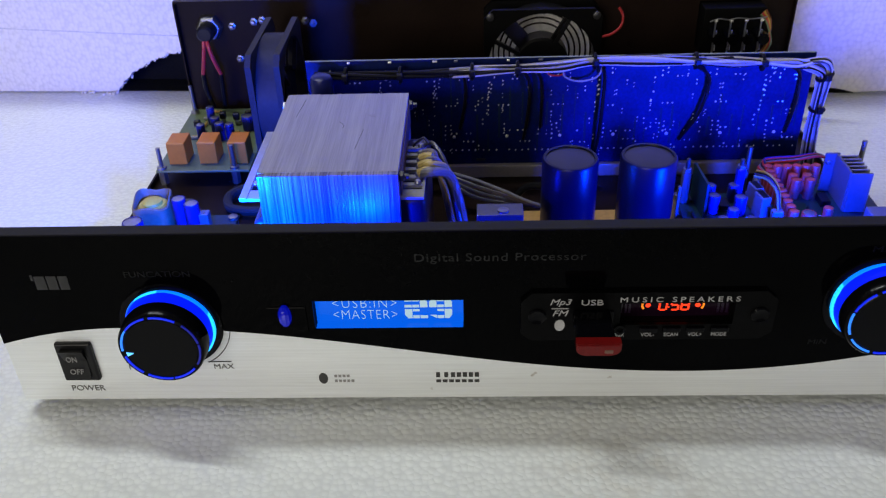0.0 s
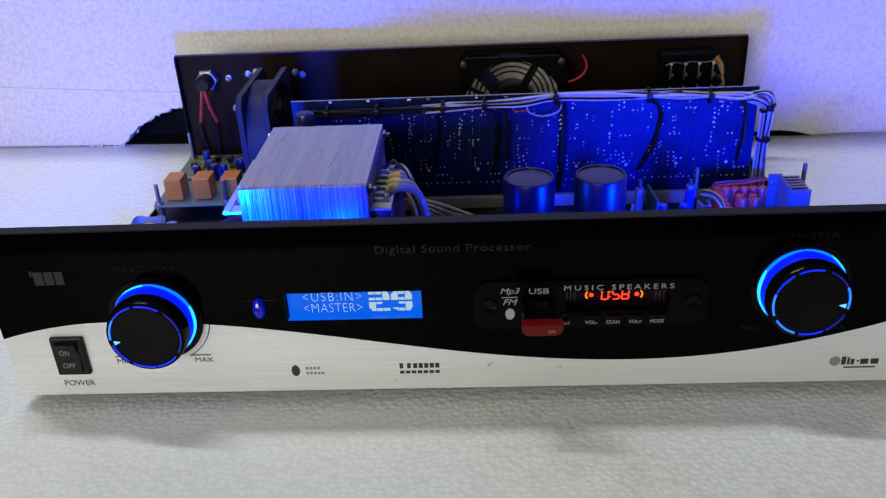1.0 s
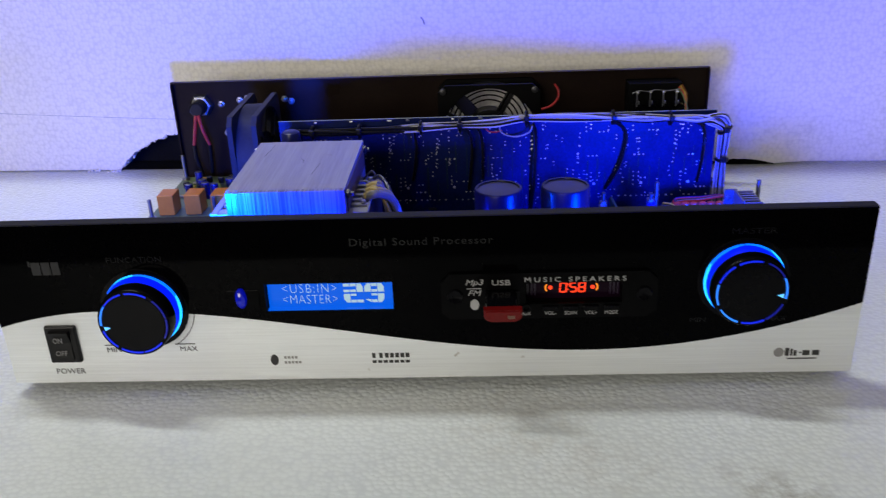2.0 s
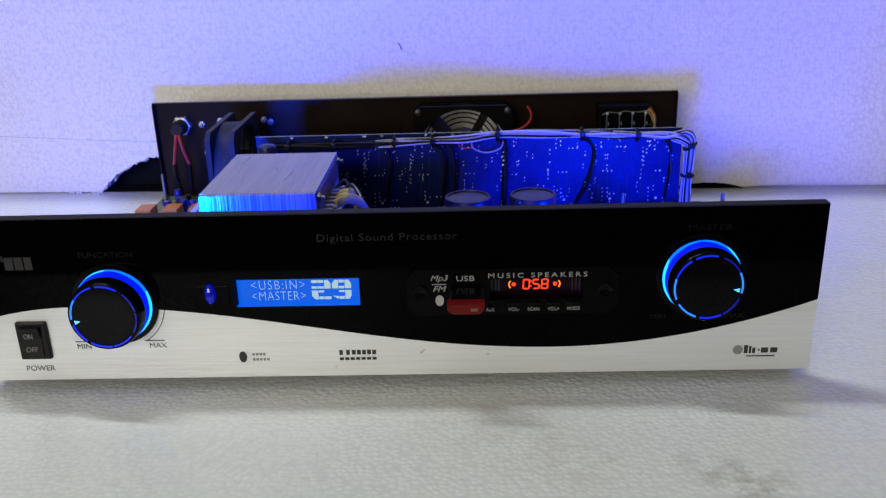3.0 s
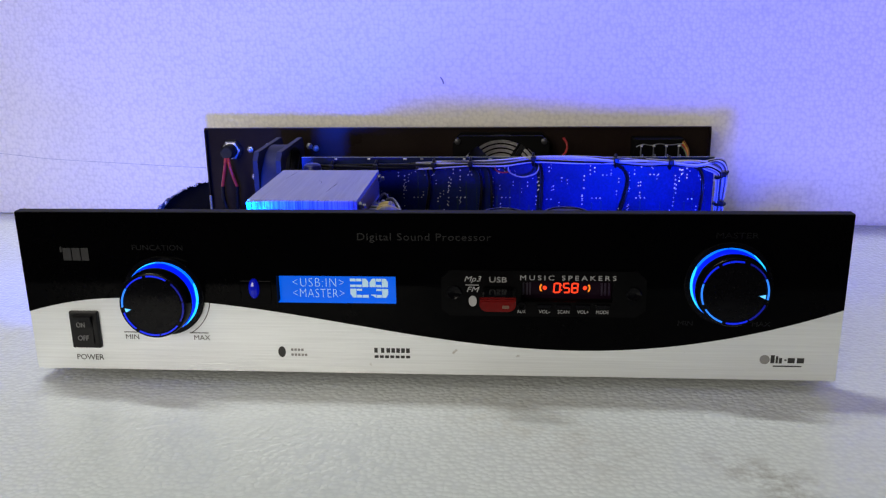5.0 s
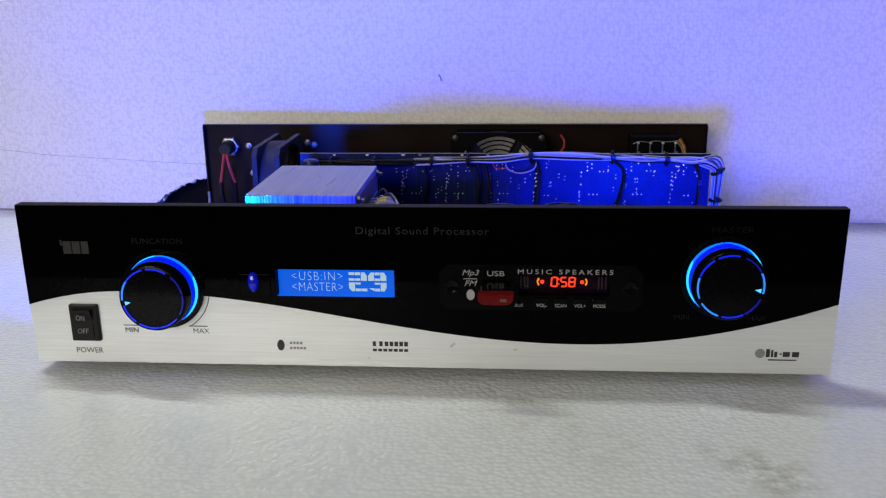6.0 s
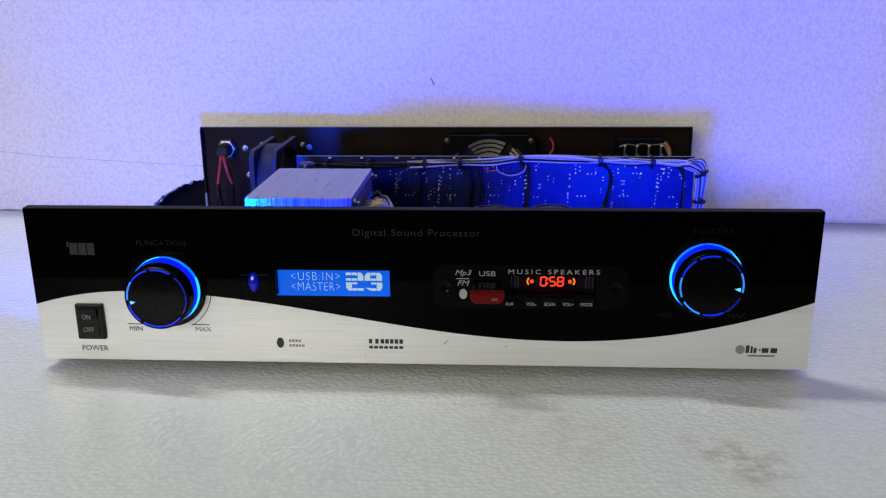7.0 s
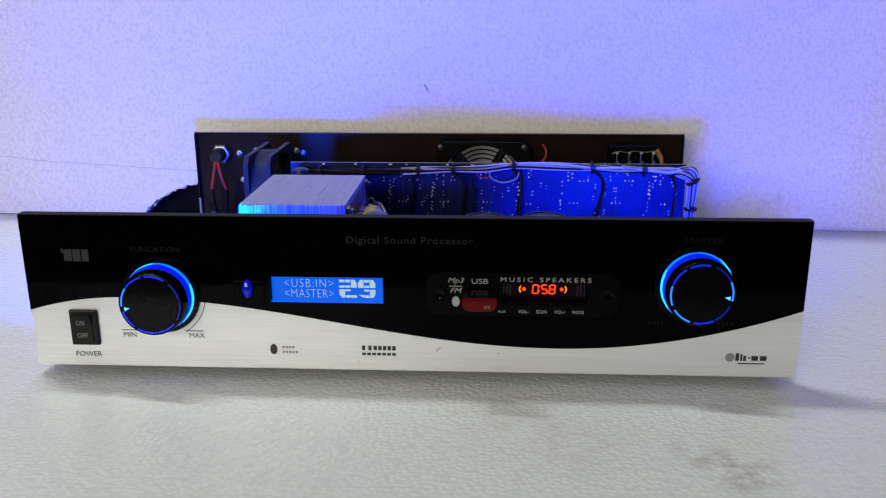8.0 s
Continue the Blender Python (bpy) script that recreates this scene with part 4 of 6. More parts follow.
    part("display_window", box(0.0529, 0.1004, yd, 0.0055, 0.0484, 0.0613), "window_violet", mod, "dark violet display window")
    part("window_ledge", box(0.0529, 0.1004, -0.0019, yd, 0.0490, 0.0499, bevel=0.0002), "dark_plastic", mod)
    for x in (0.0536, 0.0556, 0.0572, 0.0950, 0.0968, 0.0988):
        part("unlit_bar", box(x, x + 0.0009, yd - 0.0002, yd, 0.0518, 0.0588), "bar_dim", mod)
    for ch, x in (("0", 0.0698), ("5", 0.0748), ("8", 0.0792)):
        segments(ch, x, 0.0531, 0.0038, 0.0058, yd - 0.0001, mod)
    bm = bmesh.new()
    for dz in (0.0546, 0.0572):
        box(0.07395, 0.07455, yd - 0.0003, yd - 0.0001, dz, dz + 0.0006, bm=bm)
    part("colon", bm, "led_red", mod)
    for sx, a0 in ((0.0654, 180), (0.0866, 0)):
        part("level_dot", arc_strip(sx, 0.0560, 0.0, 0.0011, 0, 360, yd - 0.0001, yd - 0.0003, 14), "led_red", mod)
        part("level_arc", arc_strip(sx, 0.0560, 0.0021, 0.0029, a0 - 48, a0 + 48, yd - 0.0001, yd - 0.0003, 12), "led_orange", mod)
    lettering("brand_line", "MUSIC SPEAKERS", 0.0522, 0.1022, 0.0622, 0.0648, -0.00205, "ink_white", mod, spread=1.45)
    lettering("usb_lettering", "USB", 0.0360, 0.0452, 0.0608, 0.0637, -0.00205, "ink_white", mod)
    lettering("format_lettering", "Mp3", 0.0228, 0.0318, 0.0602, 0.0642, -0.00205, "ink_white", mod, lean=0.3)
    part("print_line", box(0.0234, 0.0306, -0.0023, -0.0019, 0.0590, 0.0594), "ink_white", mod)
    lettering("format_lettering", "FM", 0.0240, 0.0308, 0.0552, 0.0582, -0.00205, "ink_white", mod, lean=0.3)
    part("round_mark", prism([(0.0272 + 0.0022 * math.cos(math.tau * i / 20), 0.0502 + 0.0030 * math.sin(math.tau * i / 20)) for i in range(20)], -0.0023, -0.0019), "ink_white", mod, "pale oval mark")
    part("usb_slot", box(0.0330, 0.0500, -0.0028, -0.0005, 0.0505, 0.0580, bevel=0.0004), "knob", mod)
    for words, a, b in (("AUX", 0.0508, 0.0552), ("VOL-", 0.0622, 0.0680), ("SCAN", 0.0722, 0.0782), ("VOL+", 0.0824, 0.0884), ("MODE", 0.0924, 0.0988)):
        lettering("button_lettering", words, a, b, 0.0437, 0.0456, -0.00205, "ink_white", mod)
    for x in (0.0612, 0.0712, 0.0812, 0.0916):
        part("button", box(x, x + 0.0078, -0.0032, -0.0005, 0.0464, 0.0490, bevel=0.0005), "knob", mod)
    part("aux_socket", lathe([(0.0012, 0.0012), (0.0014, 0.0030), (0.0024, 0.0030), (0.0026, 0.0012)], (0.0530, 0, 0.0478), "y", 20), "knob", mod, smooth=True)
    return case


amplifier()


def usb_stick():
    st = thing("usb_stick", (0.0413, -0.014, 0.052), "black and red memory stick plugged into the player", "usb stick")
    body = box(0.0325, 0.0482, -0.0220, -0.0017, 0.0532, 0.0588, bevel=0.0012)
    part("shell", body, "knob", st)
    out = [(0.0316, 0.0592)]
    for k in range(9):
        a = math.pi + math.pi / 2 * k / 8
        out.append((0.0358 + 0.0042 * math.cos(a), 0.0566 + 0.0036 * math.sin(a)))
    for k in range(9):
        a = 1.5 * math.pi + math.pi / 2 * k / 8
        out.append((0.0456 + 0.0042 * math.cos(a), 0.0566 + 0.0036 * math.sin(a)))
    out.append((0.0498, 0.0592))
    bm = prism(out, -0.0262, -0.0212)
    bmesh.ops.bevel(bm, geom=[e for e in bm.edges if all(abs(v.co.y + 0.0262) < 1e-6 for v in e.verts)], offset=0.0008, segments=2, affect="EDGES")
    part("end_cap", bm, "stick_red", st, "translucent red end cap", smooth=True)
    part("tab", box(0.0430, 0.0464, -0.0266, -0.0258, 0.0550, 0.0566, bevel=0.0003), "brown", st)


usb_stick()


# ---- inside the case ----
DECK = 0.0082


def transformer():
    x0, x1, y0, y1, z0, z1 = -0.1120, -0.0446, 0.0642, 0.1572, 0.0105, 0.0887
    tr = thing("power_transformer", (-0.0785, 0.1136, DECK), "large power transformer with bare steel laminations and grey terminal strips", "transformer")
    rng = random.Random(5)
    part("core_block", box(x0 + 0.0012, x1 - 0.0012, y0 + 0.002, y1 - 0.002, z0, z1 - 0.0012), "lamination", tr)
    seam = y0 + 0.0030
    x = x0
    while x < x1 - 0.0005:
        e = min(x + rng.choice((0.0011, 0.0016, 0.0024, 0.0034, 0.0050)) * rng.uniform(0.8, 1.2), x1)
        d = rng.uniform(-0.0003, 0.0003)
        part("lamination_pack", box(x, e - 0.00001, seam + 0.00003, y1 + d, z0, z1 + d * 0.10, bevel=0.00002, seg=1), "lamination", tr, "stack of thin steel sheets")
        x = e
    m = 96
    u = (x1 - x0) / m
    for i in range(m):
        ya = y0 + rng.uniform(-0.00016, 0.00016) - (0.0009 if i > 20 else 0.000045 * i)
        za = z1 + rng.uniform(-0.00010, 0.00003) - (0.0006 * (1 - i / 21) if i < 21 else 0)
        part("lamination", box(x0 + i * u, x0 + (i + 1) * u - 0.00002, ya, seam, z0, za, bevel=0.00003, seg=1), "lam_edge", tr)
    # terminal strips with slots, at both sides
    for side in (-1, 1):
        xa, xb = (-0.1235, x0 + 0.001) if side < 0 else (x1 - 0.001, -0.0330)
        zf = 0.0735
        bm = bmesh.new()
        if side < 0:
            # a ladder: outer rail, broad ends and rungs with open slots between
            box(xa, xa + 0.0040, y0 + 0.004, y1 - 0.016, zf - 0.0015, zf + 0.0006, bevel=0.0003, bm=bm)
            box(xa + 0.0041, xb, y0 + 0.004, y0 + 0.0125, zf - 0.0015, zf + 0.0004, bevel=0.0003, bm=bm)
            box(xa + 0.0041, xb, y1 - 0.026, y1 - 0.016, zf - 0.0015, zf + 0.0004, bevel=0.0003, bm=bm)
        else:
            box(xa, xb, y0 + 0.004, y0 + 0.012, zf - 0.0015, zf, bevel=0.0003, bm=bm)
            box(xb - 0.0012, xb, y0 + 0.0121, y1 - 0.046, zf - 0.0015, zf, bm=bm)
        strip = part("terminal_strip", bm, "bobbin", tr, "slotted grey plastic strip")
        for i in range(6):
            y = y0 + (0.0185 + i * 0.0092 if side < 0 else 0.0145 + i * 0.0078)
            if side < 0:
                part("rung", box(xa + 0.0041, xb - 0.001, y, y + 0.0040, zf - 0.0012, zf + 0.0003, bevel=0.0003), "bobbin", strip)
                continue
            part("terminal", box(xa + 0.001, xb - 0.001, y, y + 0.0030, zf - 0.0012, zf + 0.0008, bevel=0.0003), "bobbin", strip)
            part("solder_blob", lathe([(0, 0), (0.0016, 0.0002), (0.0019, 0.0010), (0.0013, 0.0021), (0, 0.0025)], (xb - 0.0035, y + 0.0015, zf + 0.0006), "z", 10), "tin", strip, smooth=True)
        wx = (x0 - 0.0075, x0 + 0.001) if side < 0 else (x1 - 0.001, x1 + 0.0125)
        part("winding", box(wx[0], wx[1], y0 + 0.006, y1 - 0.020, z0 + 0.004, zf - (0.014 if side < 0 else 0.002), bevel=0.0035, seg=4), "winding", tr, "dark taped winding", smooth=True)
        part("side_paper", box(x1 - 0.0002 if side > 0 else x0 - 0.0006, x1 + 0.0008 if side > 0 else x0 + 0.0005, y0 + 0.006, y1 - 0.006, 0.0735, z1 - 0.003), "brown", tr)
    for y in (y0 + 0.006, y1 - 0.0065):
        b = lathe([(0, 0), (0.0026, 0), (0.0028, 0.0005), (0.0028, 0.0022), (0.0014, 0.0026), (0.0014, 0.0046), (0, 0.0048)], (x1, y, z1 - 0.0045), "x", 6)
        part("bolt", b, "dull_screw", tr, "zinc bolt and nut")
    part("bolt", lathe([(0, 0), (0.003, 0), (0.003, -0.0022), (0, -0.0026)], (x0, y1 - 0.0065, z1 - 0.0045), "x", 6), "screw", tr)
    for y in (y0 + 0.008, y1 - 0.008):
        part("foot_bracket", box(x0 - 0.010, x1 + 0.010, y - 0.006, y + 0.006, DECK, z0 + 0.0005, bevel=0.0006), "tin", tr)
    for pts in ([(-0.0790, 0.1215, z1), (-0.0772, 0.1190, z1), (-0.0762, 0.1160, z1), (-0.0765, 0.1140, z1)], [(-0.0655, 0.1120, z1), (-0.0668, 0.1000, z1), (-0.0678, 0.0900, z1)], [(-0.1010, 0.1500, z1), (-0.1022, 0.1380, z1), (-0.1030, 0.1280, z1)]):
        part("scratch", sweep(smooth_path(pts, 5), 0.00013, 6), "panel_edge", tr)
    # leads of the right-hand terminals
    lugs = [y0 + 0.0150 + i * 0.0078 for i in range(6)]
    bundle = (("wrap_white", 0.0024, 1), ("tape_yellow", 0.0021, 2), ("wrap_white", 0.0020, 3), ("wire_violet", 0.0019, 4), ("wire_yellow", 0.0011, 2), ("wire_dark", 0.0012, 5))
    for k, (c, r, i) in enumerate(bundle):
        a = math.tau * k / 6
        dx, dy = 0.0030 * math.cos(a), 0.0034 * math.sin(a)
        pts = [(-0.0352, lugs[i] + 0.0015, 0.0748), (-0.0300, lugs[i] - 0.001, 0.0768 + 0.3 * dx), (-0.0248 + dx, lugs[i] * 0.45 + 0.055 + dy, 0.0715), (-0.0205 + dx, 0.0950 + dy, 0.0600), (-0.0168 + dx, 0.0885 + dy, 0.0430), (-0.0138 + 0.8 * dx, 0.0835 + dy, 0.0260), (-0.0105 + 0.6 * dx, 0.0800 + dy, DECK + 0.0040)]
        part("lead", sweep(smooth_path(pts, 6), r, 10), c, tr, "sleeved wire", smooth=True)
    for i in (1, 2, 3):
        pts = [(-0.0362, lugs[i] + 0.0016, 0.0750), (-0.0330, lugs[i] + 0.0012, 0.0766), (-0.0300, lugs[i] + 0.0002, 0.0768)]
        part("tape", sweep(smooth_path(pts, 4), 0.0026, 10), "tape_yellow", tr, "yellow tape round a soldered lead", smooth=True)
    pts = [(-0.0405, lugs[5], 0.0755), (-0.0370, lugs[5] - 0.002, 0.0800), (-0.0345, lugs[5] - 0.003, 0.0815), (-0.0325, lugs[5] - 0.004, 0.0790)]
    part("tail", sweep(smooth_path(pts, 6), 0.0007, 8), "wire_dark", tr, smooth=True)
    pts = [(-0.0160, 0.0870, 0.0400), (-0.0130, 0.0825, 0.0290), (-0.0090, 0.0795, 0.0190), (-0.0035, 0.0780, 0.0120)]
    part("tape", sweep(smooth_path(pts, 8), 0.0026, 10), "tape_yellow", tr, "yellow taped wires", smooth=True)


transformer()


def side_capacitor():
    c = thing("side_capacitor", (-0.0985, 0.1880, DECK), "round blue sleeved capacitor behind the transformer", "capacitor")
    part("sleeve", lathe([(0, DECK), (0.0062, DECK), (0.0068, DECK + 0.001), (0.0068, 0.0838), (0.0060, 0.0862), (0.0046, 0.0872), (0, 0.0874)], (-0.0985, 0.1880, 0), "z", 28), "cap_blue", c, smooth=True)
    part("base_ring", lathe([(0.0068, DECK), (0.0076, DECK), (0.0076, DECK + 0.003), (0.0068, DECK + 0.0034)], (-0.0985, 0.1880, 0), "z", 28), "black_plastic", c, smooth=True)


def can(name, parent, x, y, z, r, h, sleeve, top="tin", n=20, label=""):
    """An electrolytic capacitor as a part of a board."""
    c = part(name, lathe([(0, 0), (r * 0.94, 0), (r, r * 0.12), (r * 0.96, r * 0.3), (r, r * 0.45), (r, h - r * 0.12), (r * 0.93, h), (r * 0.84, h)], (x, y, z), "z", n), sleeve, parent, label, smooth=True)
    part("can_top", lathe([(r * 0.86, h - r * 0.05), (r * 0.80, h - r * 0.02), (0, h - r * 0.03)], (x, y, z), "z", n), top, c, smooth=True)
    return c


def standoff(board, x, y, z, tall=0.0):
    part("standoff", lathe([(0, DECK), (0.0030, DECK), (0.0030, z), (0, z)], (x, y, 0), "z", 6), "tin", board)
    s = part("screw", lathe([(0, z), (0.0032, z), (0.0030, z + 0.0014), (0.0015, z + 0.0018), (0.0014, z + 0.0018 + tall), (0, z + 0.0022 + tall)], (x, y, 0), "z", 14), "screw", board, smooth=True)
    return s


def relay_board():
    zb = 0.0190
    b = thing("relay_board", (-0.18, 0.245, DECK), "green circuit board with three orange relays and small blue capacitors", "circuit board")
    part("board", box(-0.2150, -0.1535, 0.1985, 0.2930, zb - 0.0016, zb, bevel=0.0004), "pcb_green", b)
    r = part("relay", box(-0.2078, -0.1958, 0.2065, 0.2225, zb + 0.0002, zb + 0.0156, bevel=0.0006), "relay", b, "orange relay cube")
    again(r, (0.0200, 0.0005, 0)), again(r, (0.0400, 0.0, 0))
    rng = random.Random(8)
    for x, y, rr, h in ((-0.1955, 0.2440, 0.0030, 0.0110), (-0.1885, 0.2560, 0.0034, 0.0105), (-0.1820, 0.2430, 0.0032, 0.0125), (-0.1758, 0.2450, 0.0030, 0.0110), (-0.1660, 0.2580, 0.0042, 0.0105), (-0.1945, 0.2680, 0.0028, 0.0130)):
        can("capacitor", b, x, y, zb, rr, h, "cap_blue", "tin", 16)
    for x, y in ((-0.201, 0.255), (-0.186, 0.268), (-0.176, 0.266), (-0.168, 0.270)):
        t = part("transistor", box(x - 0.0022, x + 0.0022, y - 0.0016, y + 0.0016, zb + 0.004, zb + 0.0090, bevel=0.0006), "black_plastic", b)
        part("lead_wires", box(x - 0.0015, x + 0.0015, y - 0.0003, y + 0.0003, zb, zb + 0.0042), "tin", t)
    for i in range(14):
        x, y = rng.uniform(-0.209, -0.158), rng.uniform(0.230, 0.288)
        ax = rng.choice("xy")
        part("resistor", lathe([(0, 0), (0.0010, 0.0002), (0.0011, 0.0012), (0.0009, 0.003), (0.0011, 0.0048), (0.0010, 0.0058), (0, 0.006)], (x, y, zb + 0.0012), ax, 10), rng.choice(("pcb_brown", "wire_yellow", "tin")), b, smooth=True)
    standoff(b, -0.2118, 0.2020, zb, 0.0130)
    standoff(b, -0.1640, 0.2020, zb, 0.0145)
    standoff(b, -0.2118, 0.2870, zb, 0.0190)
    standoff(b, -0.1570, 0.2890, zb, 0.0)


side_capacitor()
relay_board()


def supply_board():
    zb = 0.0150
    b = thing("small_supply_board", (-0.185, 0.11, DECK), "small supply board with a taped coil and blue capacitors", "circuit board")
    part("board", box(-0.2090, -0.1500, 0.060, 0.150, zb - 0.0016, zb, bevel=0.0004), "pcb_teal", b)
    wrap = lathe([(0.0098, 0.0), (0.0104, 0.001), (0.0108, 0.012), (0.0106, 0.0205), (0.0098, 0.0212), (0.0094, 0.0205), (0.0092, 0.0165), (0.0, 0.0160)], (0, 0, 0), "z", 40)
    for v in wrap.verts:
        a = math.atan2(v.co.y, v.co.x)
        r = math.hypot(v.co.x, v.co.y) * (abs(math.cos(a)) ** 4 + abs(math.sin(a)) ** 4) ** -0.25
        v.co = Vector((-0.1945 + r * math.cos(a), 0.1340 + 0.95 * r * math.sin(a), zb + v.co.z + (0.0012 * math.sin(3 * a) + 0.0018 * math.sin(a) if v.co.z > 0.018 else 0)))
    c = part("choke_coil", wrap, "coil_wrap", b, "coil in a brown wavy wrap with a yellow winding", smooth=True)
    part("winding", lathe([(0, 0), (0.0085, 0), (0.0086, 0.0168), (0.0074, 0.0182), (0.0060, 0.0182), (0.0055, 0.0198), (0.0030, 0.0206), (0, 0.0207)], (-0.1945, 0.1340, zb), "z", 32), "coil_yellow", c, "yellow taped winding", smooth=True)
    can("capacitor", b, -0.1775, 0.1300, zb, 0.0040, 0.0235, "cap_blue", "tin")
    can("capacitor", b, -0.1690, 0.1255, zb, 0.0042, 0.0230, "cap_blue", "tin")
    can("capacitor", b, -0.1985, 0.1105, zb, 0.0058, 0.0205, "cap_blue", "tin")
    part("terminal_block", box(-0.1655, -0.1600, 0.1230, 0.1290, zb, zb + 0.0165, bevel=0.0006), "nylon_white", b)
    part("terminal_block", box(-0.1830, -0.1745, 0.1420, 0.1470, zb, zb + 0.0135, bevel=0.0006), "nylon_white", b)
    for x in (-0.2060, -0.1530):
        for y in (0.064, 0.146):
            standoff(b, x, y, zb)
    pts = [(-0.1300, 0.190, 0.012), (-0.1480, 0.188, 0.013), (-0.1620, 0.178, 0.0125), (-0.1590, 0.163, 0.012), (-0.1440, 0.158, 0.0125), (-0.1280, 0.162, 0.012)]
    alone("mains_cable", sweep(smooth_path(pts, 8), 0.0030, 10), "rubber", (-0.145, 0.175, 0.009), "thick black cable looped on the tray", "cable", smooth=True)


supply_board()


def square_fan(base, label):
    """A box fan whose axis runs along x; returns the thing, centred on its base."""
    f = thing("cooling_fan", base, label, "fan")
    bx, by, bz = base
    cz = bz + 0.040
    for x in (bx - 0.0125, bx + 0.0052):
        bm = bmesh.new()
        n = 40
        rings = []
        for xx in (x, x + 0.0038):
            inner, outer = [], []
            for i in range(n):
                a = math.tau * (i + 0.5) / n
                c, s = math.cos(a), math.sin(a)
                k = min(0.040 / max(abs(c), abs(s)), 0.0550)
                inner.append(bm.verts.new((xx, by + 0.0375 * c, cz + 0.0375 * s)))
                outer.append(bm.verts.new((xx, by + k * c, cz + k * s)))
            rings.append((inner, outer))
        for i in range(n):
            j = (i + 1) % n
            bm.faces.new((rings[0][0][i], rings[0][0][j], rings[0][1][j], rings[0][1][i]))
            bm.faces.new((rings[1][0][i], rings[1][0][j], rings[1][1][j], rings[1][1][i]))
            bm.faces.new((rings[0][0][i], rings[0][0][j], rings[1][0][j], rings[1][0][i]))
            bm.faces.new((rings[0][1][i], rings[0][1][j], rings[1][1][j], rings[1][1][i]))
        bmesh.ops.recalc_face_normals(bm, faces=bm.faces)
        part("flange", bm, "dark_plastic", f)
    part("shroud", lathe([(0.0375, -0.0087), (0.0392, -0.0087), (0.0392, 0.0052), (0.0375, 0.0052), (0.0375, -0.0087)], (bx, by, cz), "x", 40), "dark_plastic", f, smooth=True)
    part("hub", lathe([(0, -0.0095), (0.0165, -0.0095), (0.0180, -0.0080), (0.0180, 0.0060), (0, 0.0060)], (bx, by, cz), "x", 28), "black_plastic", f, smooth=True)
    for i in range(4):
        a = math.tau * (i + 0.5) / 4
        m = Matrix.Translation((bx + 0.0070, by, cz)) @ Matrix.Rotation(a, 4, "X")
        part("spoke", box(-0.0012, 0.0012, 0.016, 0.038, -0.0016, 0.0016, turn=m), "dark_plastic", f)
    for i in range(7):
        m = Matrix.Translation((bx, by, cz)) @ Matrix.Rotation(math.tau * i / 7, 4, "X") @ Matrix.Rotation(radians(35), 4, "Y")
        part("blade", box(-0.0007, 0.0007, 0.0172, 0.0358, -0.0065, 0.0065, bevel=0.0003, seg=1, turn=m), "black_plastic", f)
    return f


square_fan((-0.1352, 0.2440, DECK + 0.0040), "dark box fan standing on edge beside the transformer")
alone("fan_bracket", box(-0.1470, -0.1235, 0.210, 0.278, DECK, DECK + 0.0040, bevel=0.0006), "black_steel", (-0.1375, 0.244, DECK), "black bracket under the box fan", "bracket")


